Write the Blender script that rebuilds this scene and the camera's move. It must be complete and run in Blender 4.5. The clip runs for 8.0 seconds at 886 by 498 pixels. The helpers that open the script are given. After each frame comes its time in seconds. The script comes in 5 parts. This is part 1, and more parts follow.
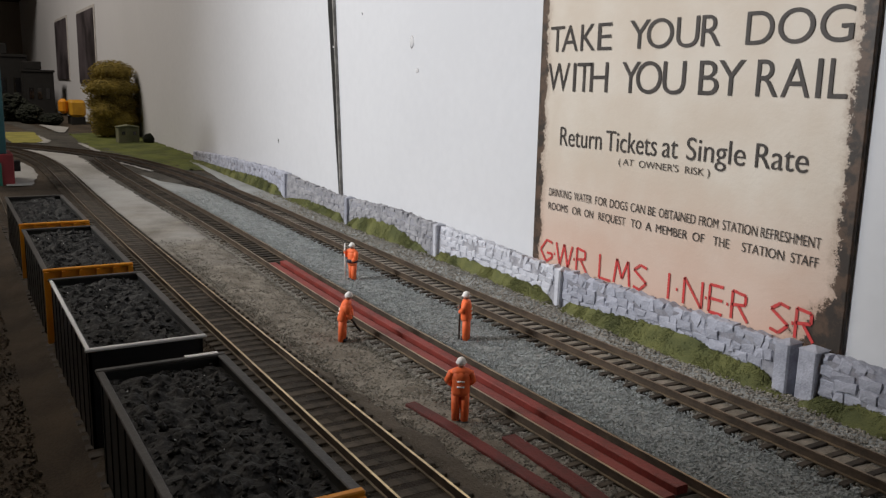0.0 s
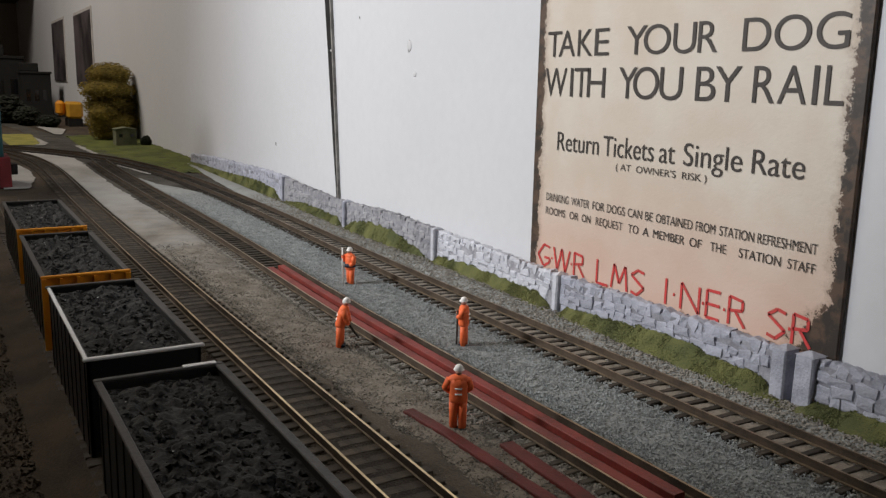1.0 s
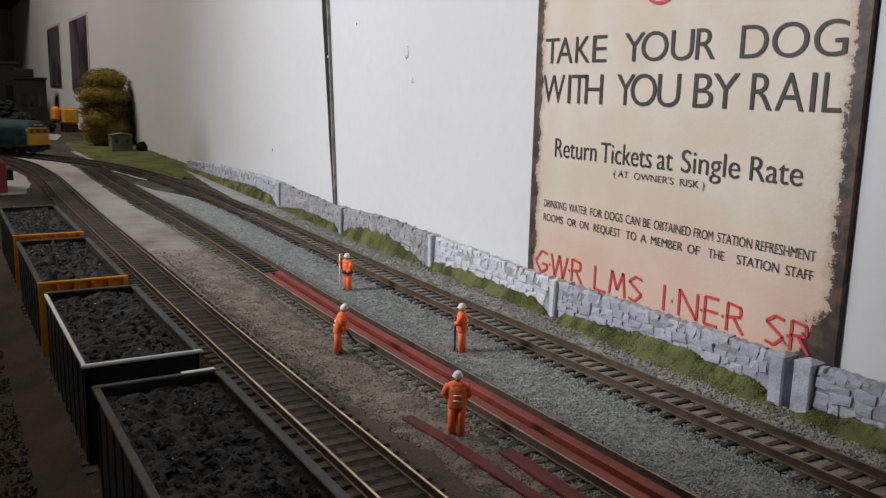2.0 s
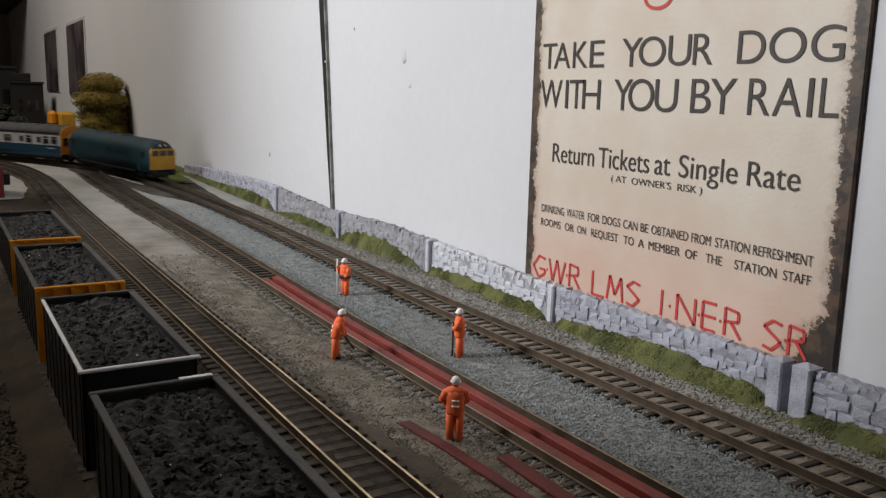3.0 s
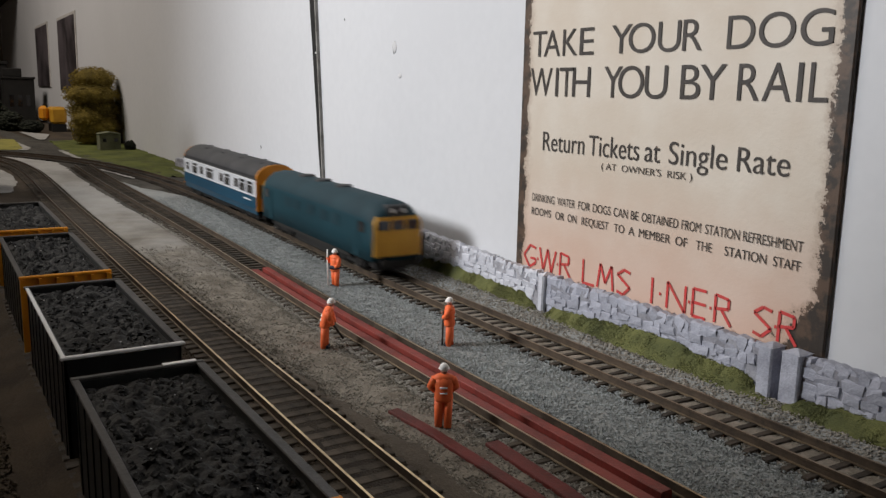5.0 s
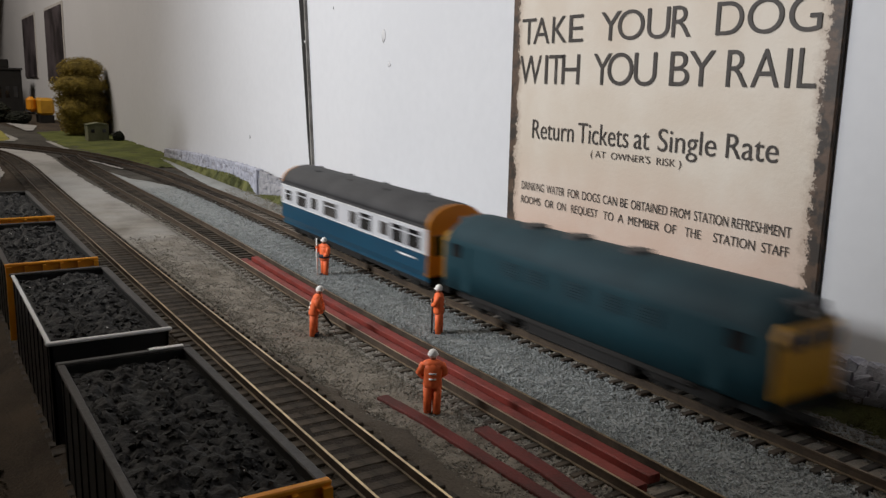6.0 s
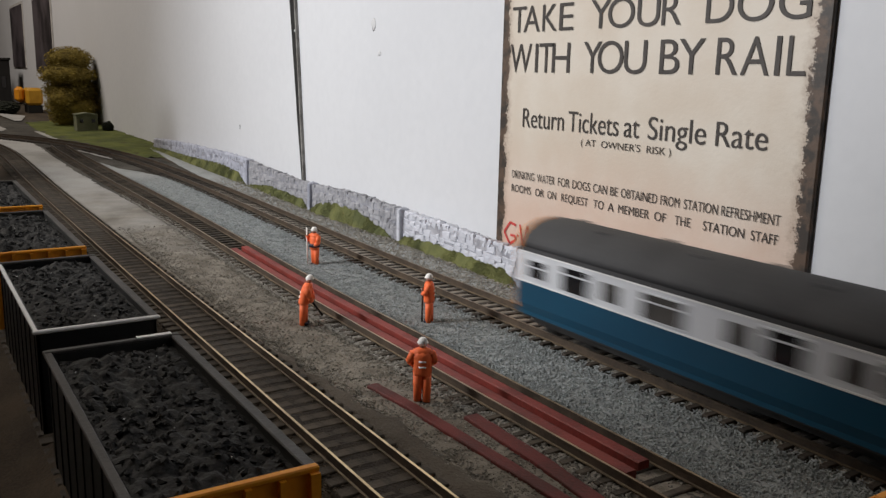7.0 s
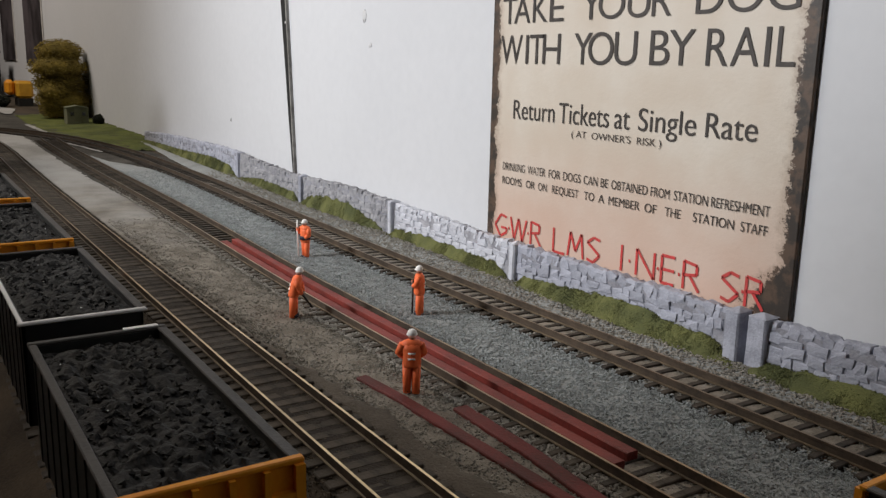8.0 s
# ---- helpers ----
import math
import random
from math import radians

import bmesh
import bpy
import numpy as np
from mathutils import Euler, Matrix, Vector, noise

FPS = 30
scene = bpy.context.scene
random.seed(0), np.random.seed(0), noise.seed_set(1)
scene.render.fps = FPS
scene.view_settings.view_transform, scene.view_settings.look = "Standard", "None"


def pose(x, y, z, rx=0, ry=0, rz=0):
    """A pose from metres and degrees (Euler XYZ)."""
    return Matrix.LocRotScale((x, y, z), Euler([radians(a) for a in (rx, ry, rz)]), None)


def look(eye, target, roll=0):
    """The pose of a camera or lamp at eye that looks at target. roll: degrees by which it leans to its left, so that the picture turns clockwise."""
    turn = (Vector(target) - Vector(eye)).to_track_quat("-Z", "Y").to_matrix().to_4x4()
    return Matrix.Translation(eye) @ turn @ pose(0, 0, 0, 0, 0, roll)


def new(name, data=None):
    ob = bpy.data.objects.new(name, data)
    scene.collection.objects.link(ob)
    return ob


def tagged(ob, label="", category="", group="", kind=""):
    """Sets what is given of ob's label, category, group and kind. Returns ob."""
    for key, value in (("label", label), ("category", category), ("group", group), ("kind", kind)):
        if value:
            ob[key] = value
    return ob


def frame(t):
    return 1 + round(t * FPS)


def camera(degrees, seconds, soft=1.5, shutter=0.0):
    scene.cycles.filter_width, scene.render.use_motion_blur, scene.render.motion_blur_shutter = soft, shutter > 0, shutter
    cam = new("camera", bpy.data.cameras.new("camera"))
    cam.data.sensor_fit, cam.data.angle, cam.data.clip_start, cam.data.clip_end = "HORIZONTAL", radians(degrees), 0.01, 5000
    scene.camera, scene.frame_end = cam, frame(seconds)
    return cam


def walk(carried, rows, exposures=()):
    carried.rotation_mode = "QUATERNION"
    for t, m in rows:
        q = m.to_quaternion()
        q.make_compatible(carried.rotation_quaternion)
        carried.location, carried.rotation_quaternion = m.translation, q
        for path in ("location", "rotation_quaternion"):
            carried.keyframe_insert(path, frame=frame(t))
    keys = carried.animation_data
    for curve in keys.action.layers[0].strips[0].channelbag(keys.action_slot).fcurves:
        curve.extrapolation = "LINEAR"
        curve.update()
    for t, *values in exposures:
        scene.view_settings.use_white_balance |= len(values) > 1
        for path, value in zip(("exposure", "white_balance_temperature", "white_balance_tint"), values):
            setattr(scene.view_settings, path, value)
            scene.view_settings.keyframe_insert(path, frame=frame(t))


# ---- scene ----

# ---------------------------------------------------------------- camera
cam = camera(55.34, 8.0, soft=1.35, shutter=0.95)
walk(cam, [
    (0.0, look((0.3227, -0.1673, 0.1172), (-0.0158, 0.0319, 0.0412), 1.26)),
    (0.5, look((0.3229, -0.1672, 0.1188), (-0.0153, 0.0323, 0.0426), 1.23)),
    (1.0, look((0.3227, -0.1673, 0.1197), (-0.0152, 0.0328, 0.0439), 1.22)),
    (1.5, look((0.3222, -0.1679, 0.1196), (-0.0154, 0.0334, 0.0452), 1.27)),
    (3.0, look((0.3215, -0.1684, 0.1199), (-0.0155, 0.0352, 0.0491), 1.35)),
    (3.5, look((0.3213, -0.1680, 0.1201), (-0.0155, 0.0360, 0.0497), 1.31)),
    (4.0, look((0.3210, -0.1677, 0.1195), (-0.0156, 0.0367, 0.0493), 1.30)),
    (4.5, look((0.3212, -0.1665, 0.1179), (-0.0149, 0.0381, 0.0467), 1.23)),
    (6.0, look((0.3216, -0.1646, 0.1139), (-0.0109, 0.0444, 0.0377), 1.21)),
    (6.5, look((0.3213, -0.1644, 0.1132), (-0.0096, 0.0463, 0.0351), 1.23)),
    (7.0, look((0.3217, -0.1638, 0.1128), (-0.0079, 0.0481, 0.0325), 1.24)),
    (7.5, look((0.3216, -0.1631, 0.1125), (-0.0067, 0.0501, 0.0303), 1.23)),
    (8.0, look((0.3219, -0.1621, 0.1119), (-0.0055, 0.0521, 0.0287), 1.25)),
], exposures=((0.0, 0.0), (6.2, 0.0), (7.0, 0.07), (8.0, 0.07)))

# ---------------------------------------------------------------- light
world = bpy.data.worlds.new("room_dark")
world.use_nodes = True
world.node_tree.nodes["Background"].inputs[0].default_value = (0.9, 0.95, 1.0, 1)
world.node_tree.nodes["Background"].inputs[1].default_value = 0.03
scene.world = world
scene.view_settings.exposure = 0.0


def area_lamp(name, eye, target, size, size_y, watts, colour):
    data = bpy.data.lights.new(name, "AREA")
    data.shape, data.size, data.size_y = "RECTANGLE", size, size_y
    data.energy, data.color = watts, colour
    ob = new(name, data)
    ob.matrix_world = look(eye, target)
    return ob


def spot_lamp(name, eye, target, angle, radius, watts, colour):
    data = bpy.data.lights.new(name, "SPOT")
    data.spot_size, data.spot_blend, data.shadow_soft_size = radians(angle), 1.0, radius
    data.energy, data.color = watts, colour
    ob = new(name, data)
    ob.matrix_world = look(eye, target)
    return ob


# a lamp at the side of the loft, and an added, unseen fill light
spot_lamp("side_lamp", (-0.31, -0.78, 0.445), (-0.07, 0.12, 0.17), 97, 0.10, 33.2, (0.97, 0.98, 1.0))
area_lamp("ceiling_strip_light", (-1.35, -0.8, 1.36), (-1.35, -0.5, 0.0), 1.2, 0.3, 17.0, (1.0, 0.90, 0.80))


# ---------------------------------------------------------------- materials
def material(name, colour, colour2=None, scale=60.0, rough=0.7, metal=0.0, bump=0.2, fine=900.0,
             island=0.0, objrandom=0.0, spec=0.4, contrast=(0.35, 0.65)):
    """Two scales of noise in colour and relief, in real-world size."""
    m = bpy.data.materials.new(name)
    m.use_nodes = True
    nt = m.node_tree
    b = nt.nodes["Principled BSDF"]
    b.inputs["Roughness"].default_value, b.inputs["Metallic"].default_value = rough, metal
    b.inputs["Specular IOR Level"].default_value = spec
    co = nt.nodes.new("ShaderNodeTexCoord")
    n1, n2 = nt.nodes.new("ShaderNodeTexNoise"), nt.nodes.new("ShaderNodeTexNoise")
    n1.inputs["Scale"].default_value, n1.inputs["Detail"].default_value = scale, 5
    n2.inputs["Scale"].default_value, n2.inputs["Detail"].default_value = fine, 4
    for n in (n1, n2):
        nt.links.new(co.outputs["Object"], n.inputs["Vector"])
    add = nt.nodes.new("ShaderNodeMath")
    add.operation = "MULTIPLY_ADD"
    nt.links.new(n2.outputs["Fac"], add.inputs[0])
    add.inputs[1].default_value = 0.45
    nt.links.new(n1.outputs["Fac"], add.inputs[2])
    ramp = nt.nodes.new("ShaderNodeMapRange")
    ramp.inputs["From Min"].default_value, ramp.inputs["From Max"].default_value = contrast[0] + 0.22, contrast[1] + 0.22
    nt.links.new(add.outputs[0], ramp.inputs["Value"])
    mix = nt.nodes.new("ShaderNodeMix")
    mix.data_type = "RGBA"
    c2 = colour2 or tuple(c * 0.72 for c in colour)
    mix.inputs["A"].default_value, mix.inputs["B"].default_value = (*c2, 1), (*colour, 1)
    nt.links.new(ramp.outputs[0], mix.inputs["Factor"])
    last = mix.outputs["Result"]
    for amount, kind in ((island, "geo"), (objrandom, "obj")):
        if amount:
            src = nt.nodes.new("ShaderNodeNewGeometry" if kind == "geo" else "ShaderNodeObjectInfo")
            r = nt.nodes.new("ShaderNodeMapRange")
            r.inputs["To Min"].default_value, r.inputs["To Max"].default_value = 1 - amount, 1 + amount
            nt.links.new(src.outputs["Random Per Island" if kind == "geo" else "Random"], r.inputs["Value"])
            hsv = nt.nodes.new("ShaderNodeHueSaturation")
            nt.links.new(r.outputs[0], hsv.inputs["Value"])
            nt.links.new(last, hsv.inputs["Color"])
            last = hsv.outputs["Color"]
    nt.links.new(last, b.inputs["Base Color"])
    if bump:
        bp = nt.nodes.new("ShaderNodeBump")
        bp.inputs["Strength"].default_value, bp.inputs["Distance"].default_value = bump, 0.0006
        nt.links.new(n2.outputs["Fac"], bp.inputs["Height"])
        nt.links.new(bp.outputs[0], b.inputs["Normal"])
    return m


M = {}
M["wall"] = material("white_wall_paint", (0.665, 0.675, 0.70), (0.63, 0.64, 0.665), 5, 0.85, bump=0.05, fine=160)
M["wall_stain"] = material("smudge_grey", (0.56, 0.56, 0.57), (0.62, 0.62, 0.63), 90, 0.9, bump=0)
M["gap"] = material("dark_joint", (0.018, 0.017, 0.016), (0.008, 0.008, 0.008), 80, 0.8)
M["joint_edge"] = material("grey_board_edge", (0.30, 0.29, 0.27), (0.16, 0.15, 0.14), 120, 0.8)
M["dirt"] = material("brown_scenic_dirt", (0.072, 0.052, 0.033), (0.030, 0.022, 0.014), 28, 0.95, bump=0.9, fine=1100)
M["ballast_base"] = material("grey_ballast_bed", (0.32, 0.335, 0.33), (0.23, 0.24, 0.235), 45, 0.95, bump=1.0, fine=1000, contrast=(0.25, 0.7))
M["ballast_far"] = material("pale_grey_ballast_strip", (0.36, 0.355, 0.34), (0.22, 0.215, 0.20), 22, 0.95, bump=0.8, fine=900, contrast=(0.2, 0.6))
M["mud_far"] = material("pale_grey_to_brown_ground", (0.36, 0.355, 0.34), (0.20, 0.195, 0.18), 22, 0.95, bump=0.9, fine=900, contrast=(0.2, 0.6))
M["mud"] = material("dark_brown_grey_ground", (0.105, 0.088, 0.068), (0.055, 0.045, 0.034), 20, 0.95, bump=1.0, fine=1000, contrast=(0.3, 0.62))
M["bed_dark"] = material("dark_weathered_bed", (0.075, 0.069, 0.058), (0.034, 0.031, 0.026), 30, 0.95, bump=0.9, fine=1000)
M["infill"] = material("pale_beige_infill", (0.30, 0.265, 0.22), (0.17, 0.15, 0.12), 160, 0.95, bump=1.0, fine=1200)
M["stone_dark"] = material("dark_brown_grit", (0.11, 0.085, 0.060), (0.055, 0.043, 0.031), 200, 0.95, bump=0.1, island=0.3)
M["crib_brown"] = material("packed_brown_dirt", (0.048, 0.038, 0.028), (0.024, 0.019, 0.014), 90, 0.95, bump=1.0, fine=1200)
M["stone_grey"] = material("grey_ballast_stones", (0.36, 0.385, 0.385), (0.21, 0.225, 0.225), 200, 0.9, bump=0.2, island=0.22)
M["stone_brown"] = material("brown_ballast_stones", (0.27, 0.25, 0.215), (0.15, 0.135, 0.11), 200, 0.95, bump=0.1, island=0.3)
M["stone_pale"] = material("pale_beige_ballast_stones", (0.31, 0.29, 0.255), (0.20, 0.185, 0.16), 200, 0.9, bump=0.2, island=0.25)
M["sleeper"] = material("dark_brown_sleeper", (0.052, 0.041, 0.031), (0.024, 0.019, 0.015), 150, 0.75, bump=0.4, objrandom=0.35)
M["sleeper_worn"] = material("weathered_brown_sleeper", (0.080, 0.064, 0.047), (0.040, 0.032, 0.024), 150, 0.8, bump=0.4, objrandom=0.35)
# rail sides are a darker brown than the heads
M["rail_side"] = material("dark_brown_rail_side", (0.085, 0.060, 0.040), (0.045, 0.032, 0.022), 120, 0.7, 0.1, bump=0.2)
M["rail_tan"] = material("tan_worn_rail", (0.36, 0.27, 0.16), (0.20, 0.145, 0.09), 60, 0.4, 0.7, bump=0.1)
M["rail_foot"] = material("dull_rail_foot", (0.15, 0.11, 0.068), (0.08, 0.058, 0.038), 90, 0.6, 0.3, bump=0.2)
M["rail_rust"] = material("rusty_rail", (0.26, 0.20, 0.14), (0.13, 0.095, 0.065), 120, 0.5, 0.5, bump=0.2)
M["rail_brass"] = material("golden_worn_rail", (0.78, 0.60, 0.33), (0.42, 0.31, 0.17), 90, 0.28, 0.9, bump=0.1)
M["red"] = material("red_painted_strip", (0.225, 0.032, 0.023), (0.115, 0.018, 0.013), 60, 0.6, bump=0.3, contrast=(0.3, 0.6))
M["red_dark"] = material("dull_red_strip", (0.15, 0.022, 0.018), (0.075, 0.016, 0.012), 50, 0.7, bump=0.3)
M["stonework"] = material("lavender_grey_stone", (0.45, 0.465, 0.54), (0.31, 0.32, 0.38), 160, 0.85, bump=0.6, objrandom=0.12)
M["stonework_grey"] = material("mid_grey_stone", (0.37, 0.37, 0.395), (0.25, 0.25, 0.27), 160, 0.88, bump=0.6, objrandom=0.2)
M["stonework_pale"] = material("pale_white_grey_stone", (0.64, 0.655, 0.71), (0.48, 0.49, 0.55), 160, 0.85, bump=0.6, objrandom=0.10)
M["mortar"] = material("dark_grey_mortar", (0.34, 0.345, 0.385), (0.21, 0.21, 0.24), 120, 0.95, bump=0.6)
M["mortar_pale"] = material("grey_mortar", (0.46, 0.46, 0.50), (0.26, 0.26, 0.29), 120, 0.95, bump=0.6)
M["grass"] = material("green_flock", (0.140, 0.145, 0.050), (0.075, 0.084, 0.032), 60, 0.95, bump=0.6, fine=1400, island=0.12)
M["grass_dark"] = material("dark_green_flock", (0.115, 0.130, 0.028), (0.060, 0.072, 0.018), 30, 0.95, bump=1.0, fine=1200, island=0.3)
M["leaf"] = material("olive_brown_foliage", (0.30, 0.225, 0.045), (0.15, 0.112, 0.025), 70, 0.9, bump=0.8, island=0.45)
M["leaf_dark"] = material("dark_green_foliage", (0.020, 0.024, 0.014), (0.010, 0.012, 0.008), 70, 0.9, bump=0.8, island=0.4)
M["bark"] = material("brown_bark", (0.10, 0.07, 0.045), None, 120, 0.9, bump=0.8)
M["wagon_black"] = material("satin_black_plastic", (0.020, 0.020, 0.021), (0.012, 0.012, 0.013), 60, 0.38, bump=0.05, spec=0.5)
M["wagon_grey"] = material("dark_grey_plastic", (0.022, 0.023, 0.021), (0.013, 0.014, 0.013), 60, 0.5, bump=0.1)
M["rim_grey"] = material("scuffed_grey_rim", (0.060, 0.055, 0.051), (0.032, 0.030, 0.028), 120, 0.5, bump=0.2)
M["rim_bright"] = material("near_white_rim", (0.92, 0.92, 0.92), (0.82, 0.82, 0.82), 120, 0.3, 0.0, bump=0.05)
M["amber"] = material("amber_yellow_paint", (0.82, 0.34, 0.016), (0.70, 0.26, 0.012), 60, 0.5, bump=0.1)
M["coal"] = material("black_coal", (0.022, 0.022, 0.021), (0.007, 0.007, 0.007), 260, 0.7, bump=1.0, island=0.3, spec=0.3)
M["white_bit"] = material("white_specks", (0.8, 0.8, 0.8), None, 200, 0.5, bump=0)
M["wheel"] = material("dark_wheel_metal", (0.03, 0.028, 0.026), (0.015, 0.014, 0.013), 120, 0.5, 0.3)
M["orange"] = material("orange_workwear", (1.0, 0.20, 0.060), (0.93, 0.165, 0.05), 220, 0.55, bump=0.2)
M["helmet"] = material("white_helmet", (0.93, 0.91, 0.88), (0.88, 0.86, 0.83), 200, 0.5, bump=0)
M["navy"] = material("dark_navy_band", (0.02, 0.022, 0.04), None, 200, 0.6)
M["face"] = material("painted_face", (0.42, 0.22, 0.15), None, 300, 0.6)
M["tool"] = material("dark_tool", (0.03, 0.025, 0.02), None, 200, 0.6)
M["blue"] = material("rail_blue_paint", (0.008, 0.040, 0.054), (0.006, 0.030, 0.041), 25, 0.6, bump=0.05, spec=0.25)
M["coach_blue"] = material("coach_blue_paint", (0.009, 0.058, 0.105), (0.008, 0.046, 0.086), 25, 0.35, bump=0.05)
M["coach_grey"] = material("pale_grey_paint", (0.57, 0.585, 0.61), (0.51, 0.52, 0.55), 25, 0.4, bump=0.05)
M["white_line"] = material("white_lining", (0.8, 0.8, 0.8), None, 60, 0.4, bump=0)
M["roof_dark"] = material("dark_grey_roof", (0.050, 0.050, 0.052), (0.032, 0.032, 0.034), 40, 0.75, bump=0.3)
M["loco_roof"] = material("blue_grey_roof", (0.016, 0.042, 0.054), (0.011, 0.030, 0.040), 40, 0.7, bump=0.2, spec=0.25)
M["warning_yellow"] = material("warning_yellow_paint", (0.62, 0.33, 0.028), (0.52, 0.26, 0.02), 60, 0.5, bump=0.05)
M["coach_end"] = material("amber_coach_end", (0.62, 0.235, 0.014), (0.48, 0.175, 0.012), 60, 0.5, bump=0.05)
M["glass_dark"] = material("dark_window_glazing", (0.012, 0.012, 0.014), None, 60, 0.08, bump=0, spec=0.6)
M["underframe"] = material("black_underframe", (0.014, 0.013, 0.012), None, 90, 0.7, bump=0.3)
M["ink"] = material("dark_brown_ink", (0.040, 0.034, 0.030), (0.06, 0.05, 0.045), 120, 0.6, bump=0)
M["ink_red"] = material("faded_red_ink", (0.60, 0.055, 0.055), (0.50, 0.07, 0.06), 120, 0.6, bump=0)
M["picture"] = material("dark_picture_print", (0.10, 0.085, 0.095), (0.02, 0.016, 0.018), 14, 0.6, bump=0, contrast=(0.35, 0.6))
M["cream"] = material("pale_card", (0.62, 0.60, 0.58), None, 60, 0.7, bump=0.1)
M["shed"] = material("mossy_grey_shed", (0.20, 0.20, 0.13), (0.11, 0.12, 0.07), 60, 0.9, bump=0.5)
M["teal"] = material("teal_paint", (0.020, 0.085, 0.095), (0.014, 0.06, 0.068), 30, 0.6, bump=0.1)
M["brick_red"] = material("dull_red_paint", (0.22, 0.025, 0.03), (0.15, 0.02, 0.022), 60, 0.7, bump=0.2)
M["green_paint"] = material("bottle_green_paint", (0.02, 0.16, 0.11), (0.016, 0.12, 0.085), 60, 0.6, bump=0.1)
M["timber"] = material("brown_loft_timber", (0.10, 0.062, 0.035), (0.055, 0.034, 0.02), 10, 0.8, bump=0.4)
M["room"] = material("loft_plaster", (0.42, 0.38, 0.33), (0.36, 0.32, 0.28), 3, 0.9, bump=0.1)
M["carpet"] = material("dark_carpet", (0.08, 0.07, 0.06), None, 30, 0.95, bump=0.5)
M["lime"] = material("yellow_green_flock", (0.30, 0.27, 0.06), (0.18, 0.17, 0.04), 40, 0.95, bump=0.8)


def brown_blend(m, lo, hi, colour, colour2):
    """A brown colour that takes over along the strip between x = lo and x = hi, with a ragged edge."""
    nt = m.node_tree
    b = nt.nodes["Principled BSDF"]
    src = b.inputs["Base Color"].links[0].from_socket
    co, sep, n = nt.nodes.new("ShaderNodeTexCoord"), nt.nodes.new("ShaderNodeSeparateXYZ"), nt.nodes.new("ShaderNodeTexNoise")
    n.inputs["Scale"].default_value, n.inputs["Detail"].default_value = 26, 6
    nt.links.new(co.outputs["Object"], sep.inputs[0])
    nt.links.new(co.outputs["Object"], n.inputs["Vector"])
    ma = nt.nodes.new("ShaderNodeMath")
    ma.operation = "MULTIPLY_ADD"
    nt.links.new(n.outputs["Fac"], ma.inputs[0])
    ma.inputs[1].default_value = 0.45
    nt.links.new(sep.outputs["X"], ma.inputs[2])
    r = nt.nodes.new("ShaderNodeMapRange")
    r.inputs["From Min"].default_value, r.inputs["From Max"].default_value = lo + 0.22, hi + 0.22
    nt.links.new(ma.outputs[0], r.inputs["Value"])
    n2 = nt.nodes.new("ShaderNodeTexNoise")
    n2.inputs["Scale"].default_value, n2.inputs["Detail"].default_value = 70, 8
    nt.links.new(co.outputs["Object"], n2.inputs["Vector"])
    cr = nt.nodes.new("ShaderNodeMix")
    cr.data_type = "RGBA"
    cr.inputs["A"].default_value, cr.inputs["B"].default_value = (*colour2, 1), (*colour, 1)
    mr = nt.nodes.new("ShaderNodeMapRange")
    mr.inputs["From Min"].default_value, mr.inputs["From Max"].default_value = 0.35, 0.65
    nt.links.new(n2.outputs["Fac"], mr.inputs["Value"])
    nt.links.new(mr.outputs[0], cr.inputs["Factor"])
    mx = nt.nodes.new("ShaderNodeMix")
    mx.data_type = "RGBA"
    nt.links.new(r.outputs[0], mx.inputs["Factor"])
    nt.links.new(src, mx.inputs["A"])
    nt.links.new(cr.outputs["Result"], mx.inputs["B"])
    nt.links.new(mx.outputs["Result"], b.inputs["Base Color"])


# rails turn darker brown towards the far end, the ground browner towards the near
brown_blend(M["rail_rust"], -0.30, -0.60, (0.05, 0.045, 0.038), (0.03, 0.027, 0.022))
brown_blend(M["rail_brass"], -0.05, -0.60, (0.09, 0.07, 0.05), (0.05, 0.04, 0.03))
brown_blend(M["rail_tan"], -0.20, -0.55, (0.07, 0.06, 0.048), (0.04, 0.034, 0.028))
brown_blend(M["rail_foot"], -0.10, -0.50, (0.05, 0.043, 0.035), (0.03, 0.026, 0.021))
brown_blend(M["mud_far"], -0.55, -0.18, (0.25, 0.225, 0.185), (0.125, 0.105, 0.082))


